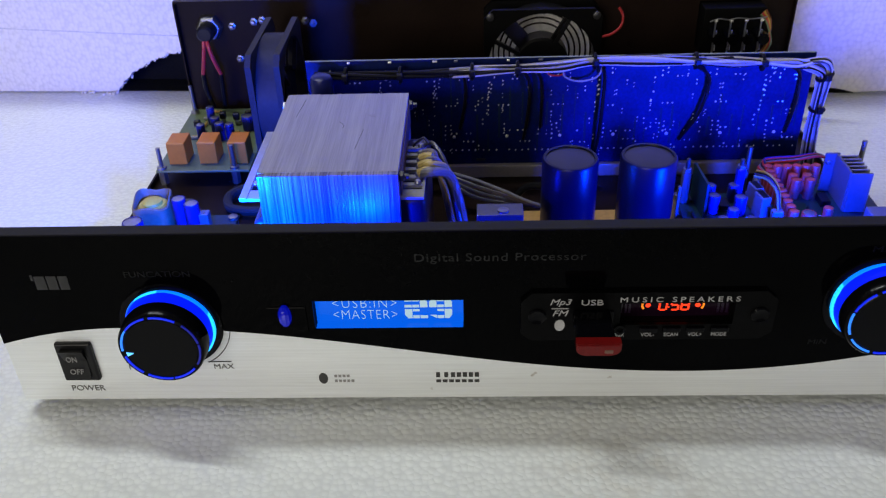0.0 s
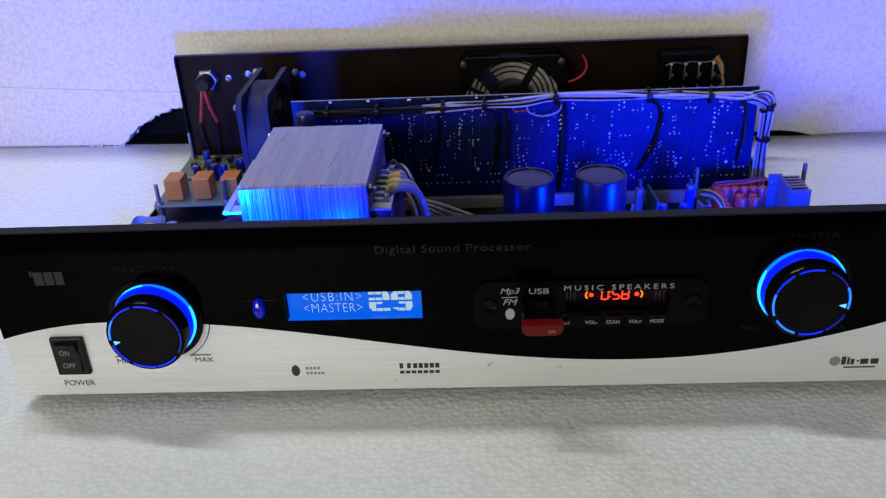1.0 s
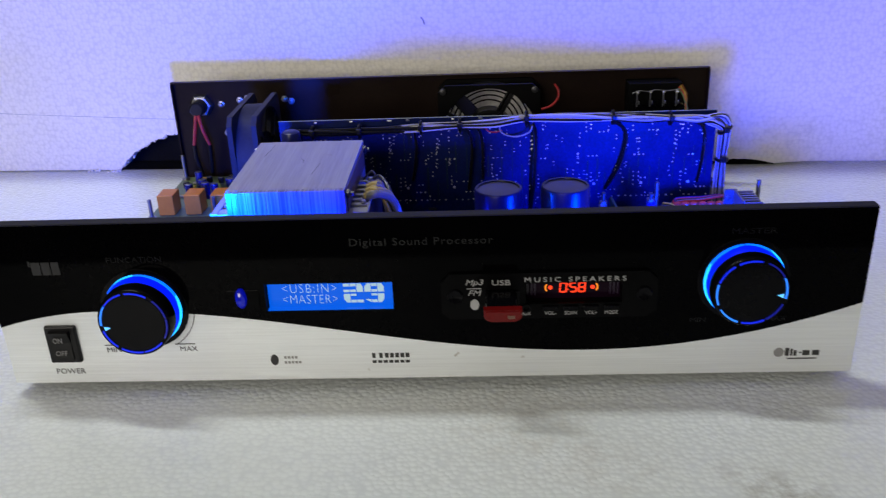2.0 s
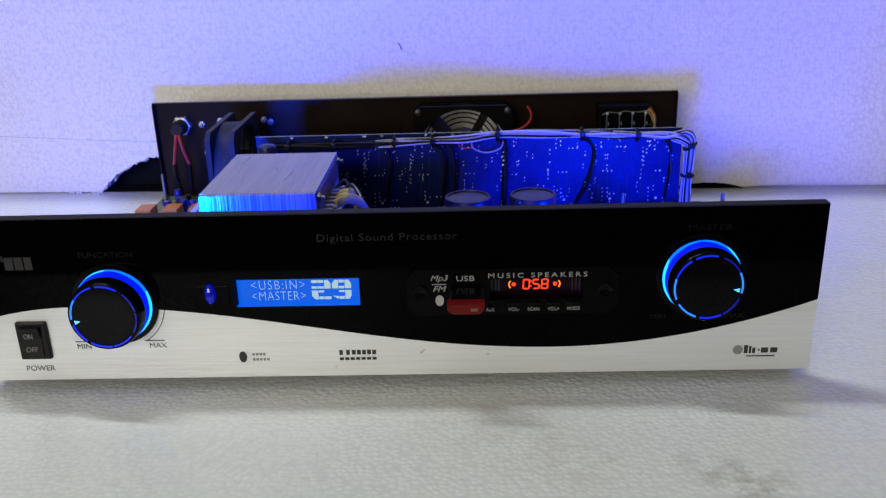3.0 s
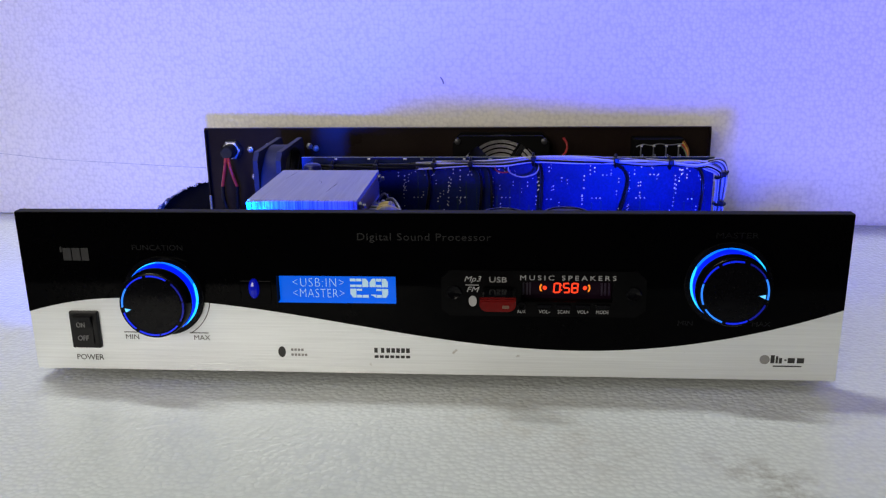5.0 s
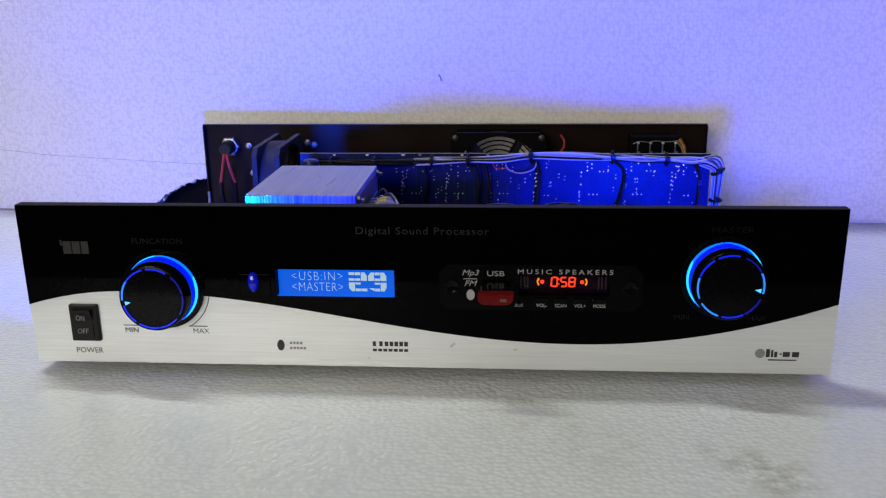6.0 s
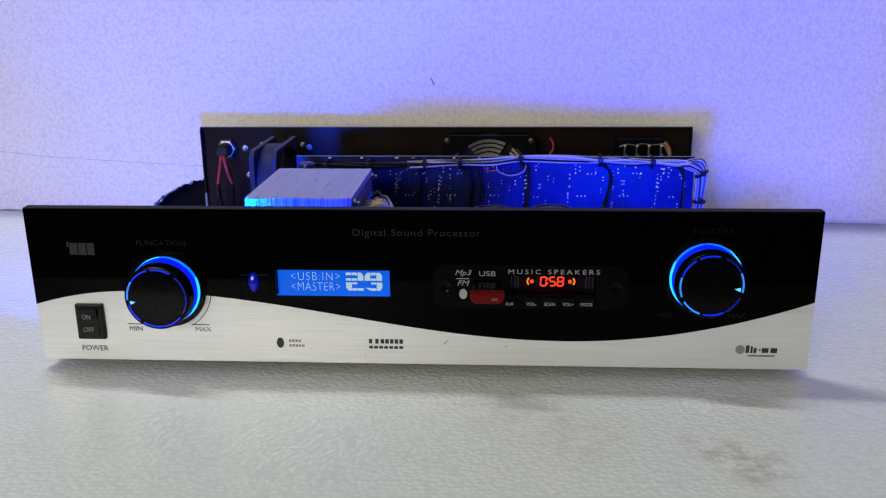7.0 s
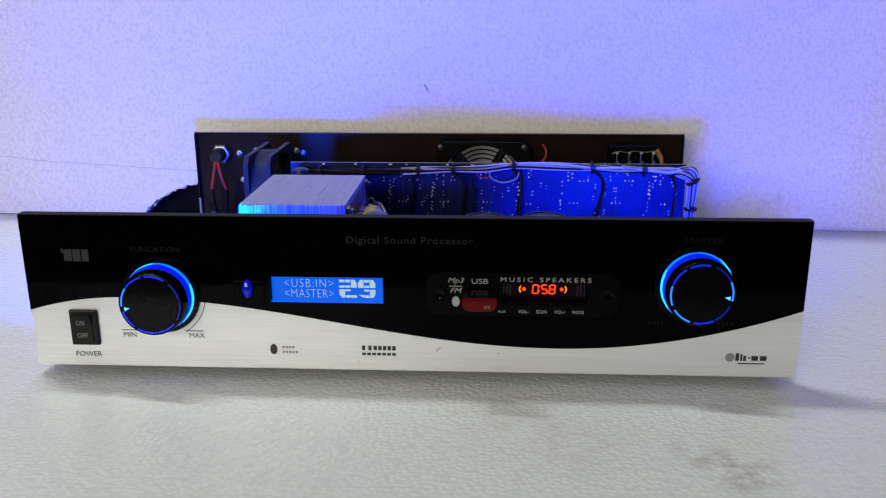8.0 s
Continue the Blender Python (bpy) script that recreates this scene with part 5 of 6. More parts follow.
def rear_fan():
    """The fan on the rear panel, axis along y, with a wire guard."""
    cx, cz, y = 0.0395, 0.0520, 0.3062
    f = thing("rear_fan", (cx, y, cz), "black fan with a wire guard on the rear panel", "fan")
    n = 40
    for ya in (y - 0.0040, y - 0.0240):
        bm = bmesh.new()
        rings = []
        for yy in (ya, ya + 0.0034):
            inner = [bm.verts.new((cx + 0.0372 * math.cos(math.tau * (i + .5) / n), yy, cz + 0.0372 * math.sin(math.tau * (i + .5) / n))) for i in range(n)]
            outer = []
            for i in range(n):
                a = math.tau * (i + 0.5) / n
                k = min(0.0400 / max(abs(math.cos(a)), abs(math.sin(a))), 0.0535)
                outer.append(bm.verts.new((cx + k * math.cos(a), yy, max(cz + k * math.sin(a), 0.0084))))
            rings.append((inner, outer))
        for i in range(n):
            j = (i + 1) % n
            for p, q in ((rings[0][0], rings[0][1]), (rings[1][0], rings[1][1]), (rings[0][0], rings[1][0]), (rings[0][1], rings[1][1])):
                bm.faces.new((p[i], p[j], q[j], q[i]))
        bmesh.ops.recalc_face_normals(bm, faces=bm.faces)
        part("flange", bm, "hole_black", f)
    part("shroud", lathe([(0.0372, 0.0040), (0.0386, 0.0040), (0.0386, 0.0210), (0.0372, 0.0210), (0.0372, 0.0040)], (cx, y, cz), "y", 40), "black_plastic", f, smooth=True)
    part("hub", lathe([(0, 0.004), (0.0180, 0.004), (0.0190, 0.006), (0.0190, 0.0200), (0.0175, 0.0215), (0, 0.0215)], (cx, y, cz), "y", 28), "black_plastic", f, smooth=True)
    for i in range(5):
        m = Matrix.Translation((cx, y - 0.012, cz)) @ Matrix.Rotation(math.tau * (i + 0.17) / 5, 4, "Y") @ Matrix.Rotation(radians(62), 4, "X")
        part("blade", box(0.0182, 0.0362, -0.0005, 0.0005, -0.0085, 0.0085, bevel=0.0002, seg=1, turn=m), "black_plastic", f)
    for i in range(4):
        m = Matrix.Translation((cx, y - 0.0225, cz)) @ Matrix.Rotation(math.tau * (i + 0.32) / 4, 4, "Y")
        part("spoke", box(0.018, 0.038, -0.0012, 0.0012, -0.0014, 0.0014, turn=m), "black_plastic", f)
    # more rings and thicker wire than the guard has, added to darken the opening
    for r in (0.0215, 0.0254, 0.0293, 0.0332, 0.0368):
        ring = [Vector((cx + r * math.cos(math.tau * i / 48), y + 0.0026, cz + r * math.sin(math.tau * i / 48))) for i in range(49)]
        part("guard_ring", sweep(ring, 0.0007, 6), "black_steel", f)
    for sx in (-1, 1):
        part("screw", lathe([(0, 0.0240), (0.0026, 0.0240), (0.0026, 0.0262), (0, 0.0272)], (cx + sx * 0.0358, y, cz + 0.0358), "y", 12), "dull_screw", f, smooth=True)
    pts = [(0.0810, 0.2880, 0.070), (0.0880, 0.2890, 0.0720), (0.0935, 0.2900, 0.0770), (0.0945, 0.291, 0.0835), (0.0915, 0.292, 0.0890)]
    part("lead", sweep(smooth_path(pts, 8), 0.0009, 8), "wire_red", f, "thin red lead", smooth=True)


rear_fan()


def rear_sockets():
    """Mains inlet gland at one end, terminal block at the other."""
    g = thing("mains_inlet", (-0.195, 0.306, 0.077), "round mains inlet with a shiny nut and red leads", "inlet")
    part("collar", lathe([(0, 0.0), (0.0095, 0.0), (0.0095, 0.004), (0.0082, 0.0065), (0.0060, 0.0068), (0, 0.0060)], (-0.195, 0.306, 0.077), "y", 6), "screw", g)
    part("bushing", lathe([(0, 0.006), (0.0062, 0.006), (0.0060, 0.017), (0.0045, 0.0182), (0, 0.0180)], (-0.195, 0.306, 0.077), "y", 20), "black_plastic", g, smooth=True)
    for d, s in ((-0.0018, -1), (0.0018, 1)):
        pts = [(-0.195 + d * 0.6, 0.288, 0.0725), (-0.1945 + d * 1.1, 0.2858, 0.0670), (-0.1945 + s * 0.0036, 0.2860, 0.0590), (-0.1945 + s * 0.0064, 0.2880, 0.0480)]
        part("lead", sweep(smooth_path(pts, 8), 0.0014, 8), "wire_red", g, "red lead", smooth=True)
        pts = [(-0.1945 + s * 0.0064, 0.2880, 0.0482), (-0.1950 + s * 0.006, 0.2890, 0.036), (-0.194 + s * 0.004, 0.290, 0.022)]
        part("sleeve", sweep(smooth_path(pts, 8), 0.0017, 8), "wire_black", g, smooth=True)
    for x, z in ((-0.1790, 0.0772), (-0.1768, 0.0530), (-0.1632, 0.0800), (-0.1572, 0.0812), (-0.1265, 0.0800), (-0.1210, 0.0780)):
        s = thing("panel_screw", (x, 0.306, z), "small shiny screw end on the rear panel", "screw", "rear panel screws")
        part("nut", lathe([(0, 0), (0.0028, 0), (0.0028, 0.002), (0.0016, 0.0022), (0.0015, 0.005), (0, 0.0052)], (x, 0.306, z), "y", 6), "screw", s)
    t = thing("terminal_block", (0.168, 0.306, 0.07), "black terminal block with bright metal tabs and thin coloured wires", "terminal block")
    part("body", box(0.1490, 0.1905, 0.2890, 0.3060, 0.0560, 0.0880, bevel=0.0008), "hole_black", t)
    for i in range(4):
        x = 0.1525 + i * 0.0100
        part("socket", lathe([(0, 0.006), (0.0040, 0.006), (0.0042, 0.0175), (0.0038, 0.0225), (0, 0.0225)], (x + 0.0035, 0.306 - 0.012, 0.0720), "y", 16), "knob", t, smooth=True)
        part("tab", box(x, x + 0.0008, 0.2725, 0.2740, 0.0620, 0.0850 + 0.0008 * (i % 2), bevel=0.0002), "tin", t)
        part("pin", lathe([(0, 0), (0.0006, 0.0001), (0.0006, 0.014), (0, 0.0142)], (x + 0.0020, 0.2740, 0.0640), "z", 8), "tin", t)
        part("solder_blob", lathe([(0, 0), (0.0010, 0.0003), (0.0012, 0.0010), (0.0008, 0.0019), (0, 0.0022)], (x + 0.0006, 0.2728, 0.0842), "z", 10), "solder", t, smooth=True)
    part("earth_wire", sweep(smooth_path([(0.1490, 0.2725, 0.0846), (0.1545, 0.2722, 0.0866), (0.161, 0.2722, 0.0858), (0.167, 0.272, 0.0870), (0.176, 0.2722, 0.0862), (0.1860, 0.2728, 0.0872)], 6), 0.0004, 6), "tin", t)
    for i, c in enumerate(("wire_orange", "wire_yellow", "wire_red", "pcb_green")):
        pts = [(0.146 + 0.005 * i, 0.271, 0.0600 + 0.0008 * i), (0.162 + 0.002 * i, 0.264 - 0.002 * i, 0.0650 - 0.001 * i), (0.180 + 0.001 * i, 0.267, 0.0620), (0.1890 + 0.001 * i, 0.275, 0.0680), (0.1935 - 0.0008 * i, 0.285, 0.0780), (0.1900 - 0.001 * i, 0.289, 0.0865 - 0.001 * i)]
        part("lead", sweep(smooth_path(pts, 6), 0.0008, 6), c, t, smooth=True)


rear_sockets()


def driver_board():
    yb = 0.2060
    b = thing("driver_board", (0.044, yb, DECK), "long upright dark circuit board covered with bright solder joints", "circuit board")
    part("board", box(-0.1105, 0.1965, yb, yb + 0.0016, 0.0170, 0.0885, bevel=0.0003, seg=1), "pcb_dark", b)
    part("rail", box(-0.1105, 0.1965, yb - 0.003, yb + 0.012, DECK, 0.0168, bevel=0.0006), "rail", b, "dull aluminium rail")
    part("heat_sink", box(-0.105, 0.190, yb + 0.012, yb + 0.040, DECK, 0.060, bevel=0.0008), "black_steel", b)
    rng = random.Random(21)
    bm = bmesh.new()

    def dot(x, z, r):
        m = Matrix.LocRotScale((x, yb, z), None, (r, r * 0.9, r))
        bmesh.ops.create_icosphere(bm, subdivisions=1, radius=1, matrix=m)

    runs = [(rng.uniform(0.0, 0.030), rng.uniform(0.028, 0.078), rng.choice((0, 1, 1)), rng.choice((2, 3, 3, 4))) for _ in range(15)]
    for k in range(9):
        x0 = -0.104 + k * 0.0335
        for x, z, up, n in runs:
            if rng.random() < 0.2:
                continue
            x, z = x + rng.uniform(-0.0008, 0.0008), z + rng.uniform(-0.001, 0.001)
            for j in range(n):
                xx, zz = x0 + x + (0 if up else j * 0.0030), z + (j * 0.0031 if up else 0)
                if xx < 0.195 and zz < 0.083 and rng.random() < 0.88:
                    dot(xx + rng.uniform(-0.0002, 0.0002), zz, rng.uniform(0.00042, 0.00072))
        for i in range(8):
            x = x0 + 0.001 + i * 0.0041 + rng.uniform(-0.0004, 0.0004)
            if x < 0.195 and rng.random() < 0.8:
                dot(x, 0.0268 + rng.uniform(-0.0002, 0.0002), rng.uniform(0.0005, 0.0008))
        for i in range(12):
            x = x0 + rng.uniform(0, 0.033)
            if x < 0.195:
                z = rng.uniform(0.022, 0.081)
                dot(x, z, rng.uniform(0.0003, 0.0006))
                dot(x, z + 0.0026, rng.uniform(0.0003, 0.0006))
        dot(x0 + 0.016, 0.0365, 0.0012)
    part("solder_joint", bm, "solder", b, "bright solder joints", "stuff", smooth=True)
    for i in range(40):
        x, z = -0.108 + i * 0.0076 + rng.uniform(0, 0.003), rng.uniform(0.022, 0.050)
        part("copper_track", box(x, x + rng.uniform(0.0005, 0.0014), yb - 0.00010, yb + 0.0002, z, z + rng.uniform(0.012, 0.034)), "track", b)
    part("edge", box(-0.1105, 0.1965, yb + 0.0001, yb + 0.0015, 0.0885, 0.0887), "board_edge", b, "pale cut edge of the board")
    part("print_bar", box(-0.0070, -0.0010, yb - 0.0002, yb + 0.0002, 0.0192, 0.0210), "ink_soft", b)
    for x in (-0.085, -0.060, -0.033, -0.020, 0.012, 0.031, 0.075, 0.128):
        part("component", box(x, x + rng.uniform(0.0012, 0.0030), yb - 0.0008, yb, 0.0868, 0.0880, bevel=0.0003), rng.choice(("tin", "solder")), b)
    # drooping black wires on the solder side
    for x, w, e, d in ((-0.016, 0.003, -0.001, 0.042), (0.019, 0.007, 0.004, 0.050), (0.0275, 0.006, 0.006, 0.042), (0.069, 0.002, -0.001, 0.066), (0.124, 0.010, -0.003, 0.052), (0.178, 0.010, 0.008, 0.048)):
        pts = [(x, yb - 0.009, 0.0850), (x + w * 0.75, yb - 0.006, 0.0790), (x + w, yb - 0.005, 0.070), (x + (w * 2 + e) / 3, yb - 0.005, 0.085 - d * 0.65), (x + e, yb - 0.0015, 0.085 - d)]
        part("black_wire", sweep(smooth_path(pts, 8), 0.0011, 8), "wire_black", b, "drooping black wire", smooth=True)
    pts = [(0.0455, yb - 0.006, 0.084), (0.0470, yb - 0.005, 0.078), (0.0560, yb - 0.004, 0.0745), (0.0660, yb - 0.005, 0.0775), (0.0690, yb - 0.007, 0.085)]
    part("pale_wire", sweep(smooth_path(pts, 8), 0.0006, 6), "wire_grey", b, "thin pale loop of wire", smooth=True)
    pts = [(0.0355, yb - 0.005, 0.083), (0.0375, yb - 0.002, 0.0785), (0.0430, yb - 0.001, 0.0772), (0.0475, yb - 0.001, 0.0785)]
    part("red_wire", sweep(smooth_path(pts, 8), 0.0005, 6), "wire_red", b, "thin red wire", smooth=True)


driver_board()


def wire_loom():
    rng = random.Random(11)
    w = thing("wire_loom", (0.06, 0.197, 0.0860), "tied bundle of white and black wires along the board's top edge", "wire bundle")
    xc = [-0.104, -0.080, -0.052, -0.0225, -0.009, 0.018, 0.042, 0.064, 0.094, 0.124, 0.146, 0.163, 0.182]

    def spine(x):
        return 0.1985 - 0.0025 * math.sin((x + 0.1) * 22), 0.0850 + 0.0016 * math.sin((x + 0.02) * 21) + (0.0016 if x > 0.05 else -0.0010)

    for k in range(19):
        a = math.tau * k / 8.3
        rad = (0.0019, 0.0038, 0.0030)[k % 3]
        tied = {-0.052, 0.018, 0.064, 0.124, 0.163}
        white = k < 16
        pts = []
        for x in xc:
            if white and x < (-0.03, -0.0100, -0.03)[k % 3]:
                continue
            if not white and x > 0.16:
                continue
            y, z = spine(x)
            r = rad * (0.75 if x in tied else 1.15)
            tw = a + x * 9 + rng.uniform(-0.5, 0.5)
            pts.append((x, y + r * math.cos(tw), z + r * 0.62 * math.sin(tw)))
        if white:
            o = 0.0066 * (k / 15 - 0.5)
            f = 0.0022 * math.cos(a)
            pts += [(0.1925 + o * 1.5, 0.1950 + f, 0.0855 + o * 1.1), (0.1995 + o, 0.1960 + f, 0.0810 + o * 0.9), (0.2004 + o, 0.1965 + f, 0.0740), (0.1996 + o * 0.8, 0.1965 + f, 0.0560), (0.1992 + o, 0.1950 + f, 0.0380), (0.1985 + o, 0.1900 + f, 0.0200), (0.1990 + o, 0.1860 + f, DECK + 0.002)]
        part("wire", sweep(smooth_path(pts, 5), 0.00078, 7), ("wire_white", "wire_grey", "wire_dark", "wire_white", "wire_black")[k % 5] if white else "wire_black", w, "white wire" if white else "black wire", smooth=True)
    for k in range(4):
        pts = []
        for x in xc[:7]:
            y, z = spine(x)
            pts.append((x, y + 0.0022 * math.cos(k * 1.6 + x * 30), z + 0.0016 * math.sin(k * 1.6 + x * 30)))
        part("wire", sweep(smooth_path(pts, 5), 0.0012, 7), "wire_black", w, "black wire", smooth=True)

    def tie(c, way, r):
        way = Vector(way).normalized()
        s = way.cross(Vector((0.2, 1, 0.1))).normalized()
        u = s.cross(way)
        ring = [Vector(c) + r * (math.cos(math.tau * i / 16) * s + math.sin(math.tau * i / 16) * u) for i in range(17)]
        t = part("cable_tie", sweep(ring, 0.0011, 6), "wire_black", w, "black cable tie", smooth=True)
        part("tie_head", box(c[0] - 0.0018, c[0] + 0.0018, c[1] - r - 0.003, c[1] - r, c[2] - 0.0006, c[2] + 0.0032, bevel=0.0006), "wire_black", t)

    for x in (-0.085, -0.052, -0.009, 0.018, 0.064, 0.124, 0.163):
        y, z = spine(x)
        tie((x, y, z), (1, 0, 0), 0.0043)
    tie((0.2000, 0.1963, 0.0775), (0.5, 0.0, -0.8), 0.0046)
    tie((0.1996, 0.1965, 0.0560), (0, 0.05, -1), 0.0040)


wire_loom()


def filter_capacitors():
    zb = 0.0150
    b = thing("filter_board", (0.06, 0.115, DECK), "tan board under the two large capacitors", "circuit board")
    part("board", box(-0.004, 0.108, 0.085, 0.150, zb - 0.0018, zb, bevel=0.0004), "pcb_brown", b)
    for x in (0.0, 0.104):
        for y in (0.089, 0.146):
            standoff(b, x, y, zb)
    for x, y, h in ((0.0424, 0.1152, 0.0690), (0.0833, 0.1138, 0.0702)):
        c = thing("large_capacitor", (x, y, zb), "tall dark sleeved capacitor can with a grey top", "capacitor", "large capacitors")
        hh = h - zb
        part("sleeve", lathe([(0, 0), (0.0140, 0), (0.0149, 0.001), (0.0149, 0.004), (0.0145, 0.005), (0.0149, 0.006), (0.0149, hh - 0.0012), (0.0142, hh), (0.0128, hh), (0.0126, hh - 0.0006)], (x, y, zb), "z", 48), "cap_black", c, smooth=True)
        part("can_top", lathe([(0.0127, hh - 0.0008), (0.0120, hh - 0.0007), (0, hh - 0.0005)], (x, y, zb), "z", 48), "cap_top", c, "grey can top", smooth=True)
    p = thing("rectifier_plate", (0.005, 0.097, zb), "small bare aluminium plate with a screw", "heat sink")
    part("plate", box(-0.0075, 0.0170, 0.0920, 0.1040, zb, 0.0480, bevel=0.0006), "alu", p)
    part("screw", lathe([(0, 0), (0.0032, 0), (0.003, 0.001), (0, 0.0016)], (0.0065, 0.0960, 0.0480), "z", 16), "screw", p, smooth=True)
    for k in range(4):
        cab = sweep(smooth_path([(-0.0240, 0.1640 + 0.002 * k, 0.0340 - 0.0035 * k), (-0.009, 0.1600 + 0.001 * k, 0.0310 - 0.0045 * k), (0.008, 0.1570 + 0.001 * k, 0.0250 - 0.0035 * k), (0.0230, 0.1540 + 0.001 * k, 0.0190 - 0.0015 * k), (0.034, 0.1540 + 0.001 * k, 0.0150 - 0.0005 * k)], 8), 0.0012, 8)
        alone("white_cable", cab, "wire_grey" if k != 1 else "wire_white", (0.0, 0.163, 0.02), "loose white wire between transformer and capacitors", "wire", group="white wires", smooth=True)
    cab = sweep(smooth_path([(0.0120, 0.160, 0.0120), (0.022, 0.163, 0.0230), (0.034, 0.160, 0.0250), (0.046, 0.157, 0.0160)], 8), 0.0022, 8)
    alone("black_cable", cab, "wire_black", (0.03, 0.16, 0.012), "short black cable behind the capacitors", "wire", smooth=True)


filter_capacitors()


def pillar(board, x, y, z0, z1, sleeve, pin):
    """A plastic spacer on a board, with a nut and a threaded end."""
    p = part("pillar", lathe([(0, z0), (0.0026, z0), (0.0028, z0 + 0.001), (0.0028, z1 - 0.0008), (0.0024, z1), (0, z1)], (x, y, 0), "z", 8), sleeve, board)
    part("nut", lathe([(0, z1), (0.0026, z1), (0.0026, z1 + 0.0016), (0, z1 + 0.0018)], (x, y, 0), "z", 6), "screw", p)
    part("threaded_end", lathe([(0, z1), (0.0013, z1), (0.0013, z1 + pin), (0.0009, z1 + pin + 0.0005), (0, z1 + pin + 0.0005)], (x, y, 0), "z", 10), "dull_screw", p, smooth=True)


def tone_board():
    zb = 0.0300
    b = thing("tone_board", (0.128, 0.110, DECK), "dark teal board with small blue capacitors and white sockets", "circuit board")
    part("board", box(0.1060, 0.1515, 0.072, 0.1420, zb - 0.0016, zb, bevel=0.0004), "pcb_teal", b)
    m = Matrix.Translation((0.1162, 0.1270, zb)) @ Matrix.Rotation(radians(4), 4, "Z")
    part("upright_board", box(-0.0007, 0.0007, -0.0125, 0.0125, 0, 0.0215, turn=m), "pcb_teal", b)
    for x, y, r, h in ((0.1240, 0.1335, 0.0037, 0.0120), (0.1232, 0.1215, 0.0042, 0.0125), (0.1368, 0.1335, 0.0040, 0.0120), (0.1370, 0.1195, 0.0044, 0.0125), (0.1308, 0.1095, 0.0040, 0.0105), (0.1235, 0.1010, 0.0036, 0.0105), (0.1385, 0.1010, 0.0036, 0.0100)):
        can("capacitor", b, x, y, zb, r * 0.78, h * 0.88, "cap_blue", "cap_grey_top", 18)
    pillar(b, 0.1095, 0.1330, zb, 0.0500, "nylon_white", 0.0070)
    pillar(b, 0.1400, 0.1355, zb, 0.0500, "cap_blue", 0.0050)
    part("pin", lathe([(0, zb), (0.0014, zb), (0.0014, 0.0605), (0.0010, 0.0615), (0, 0.0615)], (0.1440, 0.1385, 0), "z", 10), "dull_screw", b, smooth=True)
    part("pin", box(0.1030, 0.1046, 0.1215, 0.1238, 0.0150, 0.0460, bevel=0.0004), "nylon_white", b)
    for x, y in ((0.1300, 0.1265), (0.1290, 0.0985), (0.1190, 0.0930)):
        c = part("chip", box(x - 0.0032, x + 0.0032, y - 0.0048, y + 0.0048, zb + 0.0006, zb + 0.0036, bevel=0.0003, seg=1), "black_plastic", b)
        for k in range(4):
            part("pin_row", box(x - 0.0040, x + 0.0040, y - 0.0040 + k * 0.0025, y - 0.0034 + k * 0.0025, zb, zb + 0.0016), "tin", c)
    for x, y, turn in ((0.1470, 0.1275, 12), (0.1478, 0.1170, 14)):
        m = Matrix.Translation((x, y, zb)) @ Matrix.Rotation(radians(turn), 4, "Z")
        k = part("socket", box(-0.0026, 0.0026, -0.0046, 0.0046, 0, 0.0135, bevel=0.0005, turn=m), "nylon_white", b)
        part("slot", box(-0.0016, 0.0016, -0.0036, 0.0036, 0.0134, 0.0138, turn=m), "black_plastic", k)
    part("plug", box(0.1498, 0.1556, 0.1030, 0.1075, 0.0330, 0.0405, bevel=0.0006), "nylon_white", b)
    rng = random.Random(4)
    for i in range(16):
        x, y = rng.uniform(0.109, 0.149), rng.uniform(0.076, 0.138)
        part("print_mark", box(x, x + rng.uniform(0.001, 0.004), y, y + 0.0004, zb + 0.0001, zb + 0.0003), "ink_white", b)
    for i in range(18):
        x, y = rng.uniform(0.110, 0.148), rng.uniform(0.076, 0.138)
        part("resistor", lathe([(0, 0), (0.0008, 0.0002), (0.0009, 0.001), (0.0007, 0.0025), (0.0009, 0.004), (0.0008, 0.0048), (0, 0.005)], (x, y, zb + 0.0009), rng.choice("xy"), 8), rng.choice(("dull_screw", "cap_blue", "cap_black")), b, smooth=True)
    for x, y in ((0.1085, 0.139), (0.1485, 0.139), (0.109, 0.075), (0.1485, 0.075)):
        standoff(b, x, y, zb, 0.002)
    for k, c in enumerate(("wire_yellow", "wire_black", "cap_blue", "pcb_green")):
        pts = [(0.1480 - 0.0010 * k, 0.1345 - 0.002 * k, 0.0485), (0.1528 - 0.0008 * k, 0.1290 - 0.002 * k, 0.0492), (0.1556 - 0.0008 * k, 0.1190 - 0.002 * k, 0.0470), (0.1545 - 0.0006 * k, 0.1070 - 0.0008 * k, 0.0405)]
        alone("ribbon_wire", sweep(smooth_path(pts, 8), 0.0007, 8), c, (0.152, 0.118, 0.040), "thin wire arching between two boards", "wire", group="ribbon wires", smooth=True)


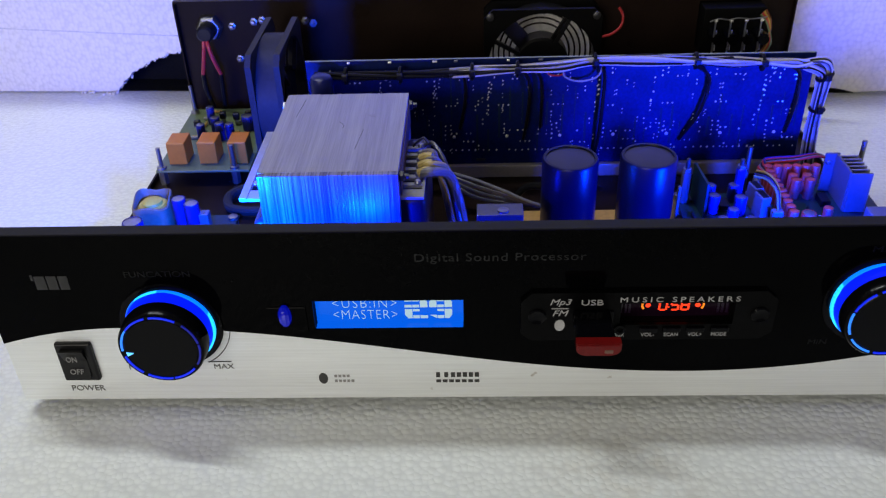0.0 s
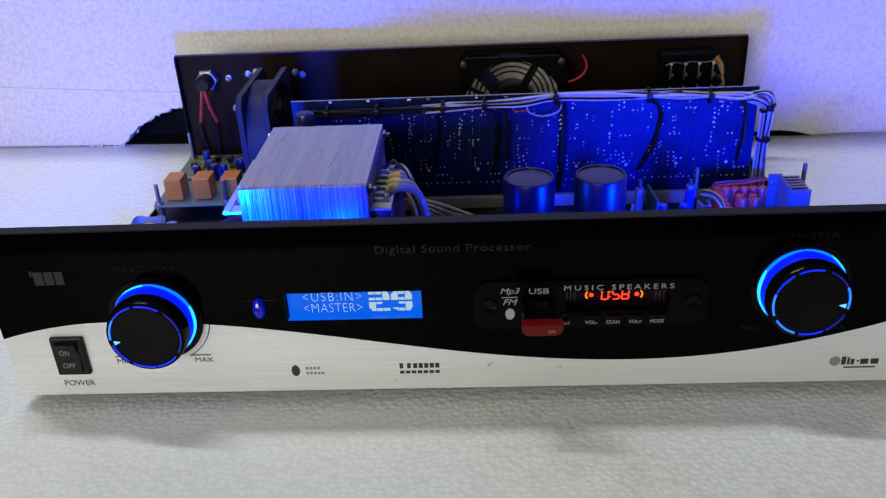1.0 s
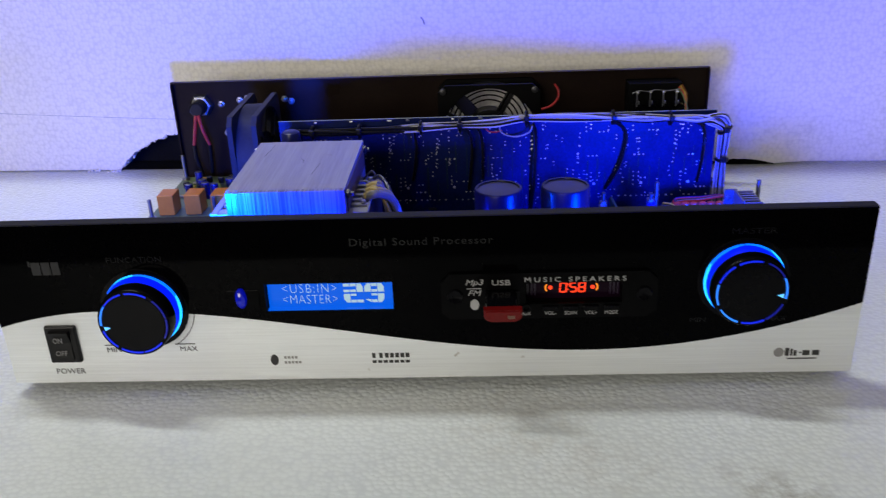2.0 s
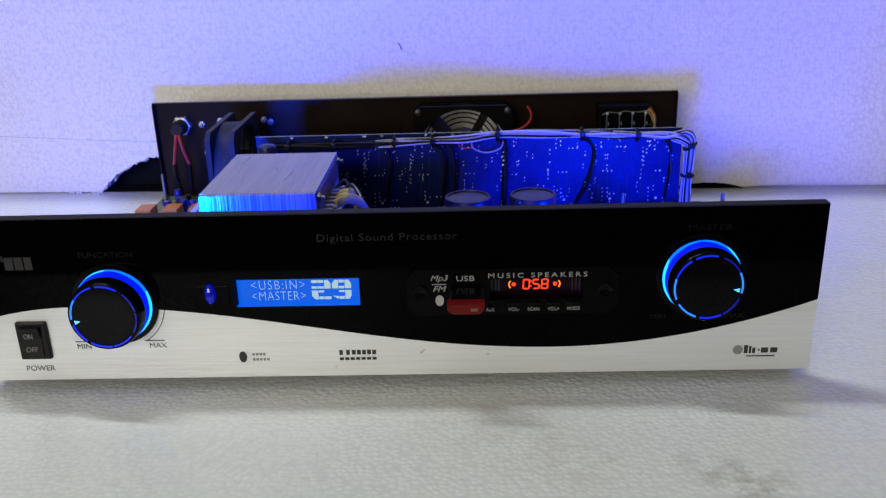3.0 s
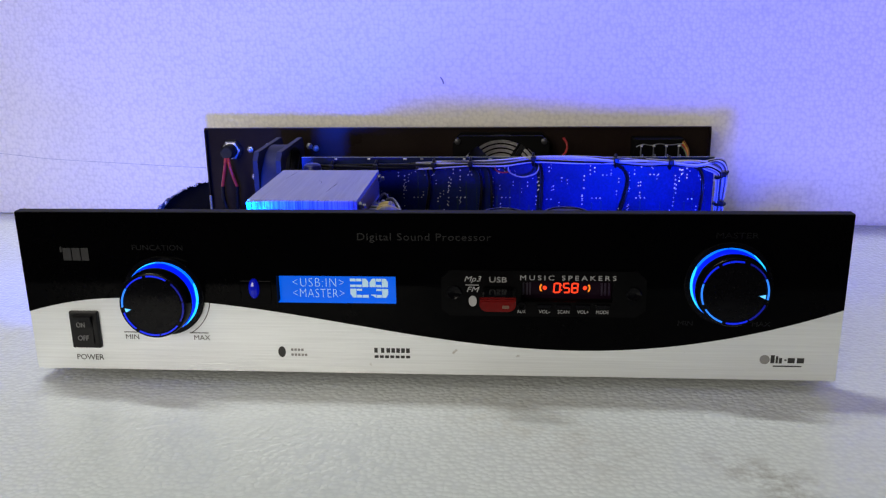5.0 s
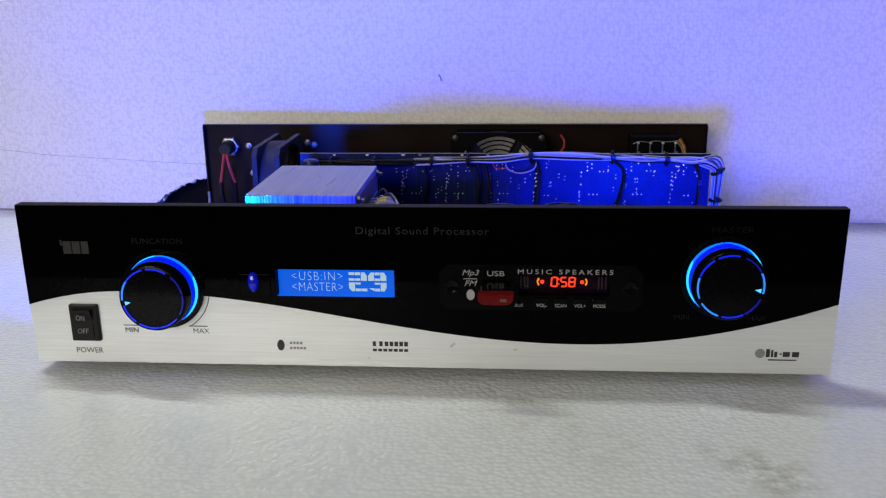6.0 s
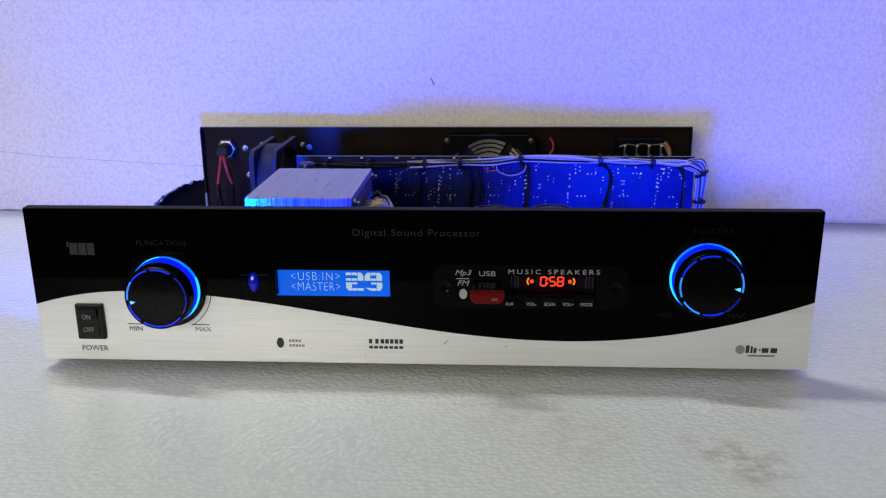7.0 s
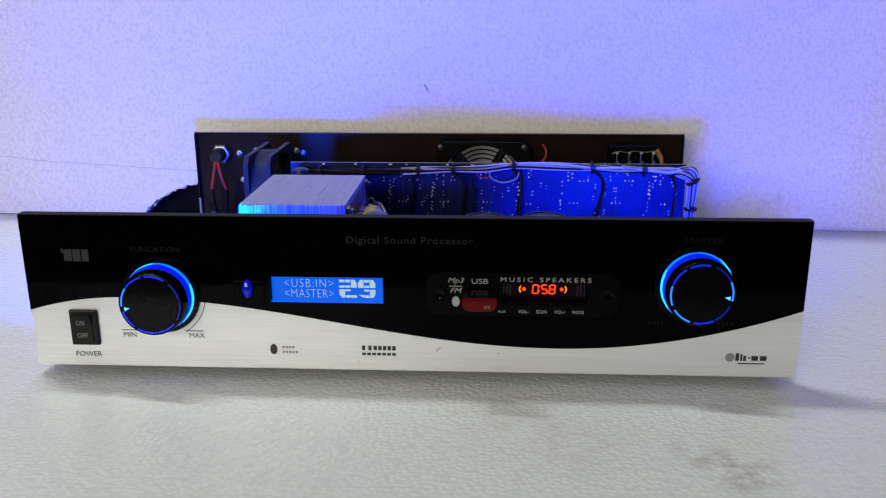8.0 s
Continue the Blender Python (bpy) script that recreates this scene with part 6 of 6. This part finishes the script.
def output_board():
    zb = 0.0280
    b = thing("output_board", (0.184, 0.12, DECK), "dark teal board with red capacitors and a finned heat sink", "circuit board")
    part("board", box(0.1565, 0.2170, 0.080, 0.1610, zb - 0.0016, zb, bevel=0.0004), "pcb_teal", b)
    spots = [(0.1620 + 0.0055 * i, 0.1555) for i in range(6)] + [(0.1615, 0.1498 - 0.0056 * i) for i in range(9)] + [(0.1730, 0.1445), (0.1732, 0.1388), (0.1808, 0.1445), (0.1810, 0.1388), (0.1805, 0.1080)]
    for x, y in spots:
        can("red_capacitor", b, x, y, zb, 0.0026, 0.0122, "cap_red", "cap_red", 14, "small red capacitor")
    can("red_capacitor", b, 0.1702, 0.1065, zb, 0.0038, 0.0100, "cap_red", "cap_grey_top", 18, "red capacitor with a pale top")
    hs = part("heat_sink", box(0.1950, 0.1964, 0.1240, 0.1455, zb, 0.0525, bevel=0.0003, seg=1), "alu", b, "bare aluminium finned heat sink")
    part("plate", box(0.1893, 0.1973, 0.1457, 0.1472, zb, 0.0525, bevel=0.0003, seg=1), "alu", hs)
    part("plate", box(0.1955, 0.2070, 0.1224, 0.1238, zb, 0.0522, bevel=0.0003, seg=1), "alu", hs)
    for i in range(5):
        y = 0.1272 + i * 0.0040
        part("fin", box(0.1966, 0.2068, y, y + 0.0014, zb, 0.0520, bevel=0.0002, seg=1), "tin", hs)
    part("screw", lathe([(0, 0), (0.0016, 0.0002), (0.0014, 0.0012), (0, 0.0015)], (0.1915, 0.1455, 0.0470), "y", 10), "screw", hs, smooth=True)
    part("fuse_holder", box(0.2010, 0.2120, 0.0960, 0.1110, zb, zb + 0.0110, bevel=0.0010), "nylon_white", b)
    part("chip", box(0.1850, 0.1905, 0.1280, 0.1380, zb, zb + 0.004, bevel=0.0004), "black_plastic", b)
    rng = random.Random(14)
    for i in range(14):
        x, y = rng.uniform(0.166, 0.192), rng.uniform(0.086, 0.138)
        part("print_mark", box(x, x + rng.uniform(0.001, 0.0045), y, y + 0.0004, zb + 0.0001, zb + 0.0003), "ink_white", b)
    for i in range(12):
        x, y = rng.uniform(0.166, 0.192), rng.uniform(0.084, 0.136)
        part("resistor", lathe([(0, 0), (0.0008, 0.0002), (0.0009, 0.001), (0.0007, 0.0025), (0.0009, 0.004), (0.0008, 0.0048), (0, 0.005)], (x, y, zb + 0.0009), rng.choice("xy"), 8), rng.choice(("dull_screw", "cap_black", "pcb_brown")), b, smooth=True)
    for x, y, t in ((0.1590, 0.1590, 0.002), (0.2140, 0.1560, 0.0250), (0.1590, 0.083, 0.002), (0.214, 0.083, 0.002)):
        standoff(b, x, y, zb, t)
    for k, c in enumerate(("wire_red", "wire_violet", "wire_black", "wire_red", "cap_blue")):
        pts = [(0.1580 + 0.001 * k, 0.1480 - 0.003 * k, 0.0395), (0.1575 + 0.001 * k, 0.1585 + 0.0008 * k, 0.0377 + 0.0004 * k), (0.1660, 0.1620 + 0.0008 * k, 0.0383 + 0.0004 * k), (0.1800, 0.1640 + 0.0008 * k, 0.0383 + 0.0003 * k), (0.1950, 0.1665 + 0.0008 * k, 0.0395), (0.2030, 0.1700, 0.033), (0.2060, 0.1760, 0.018)]
        alone("signal_wire", sweep(smooth_path(pts, 8), 0.0007, 8), c, (0.18, 0.162, 0.045), "thin coloured wire along the boards", "wire", group="signal wires", smooth=True)


tone_board()
output_board()
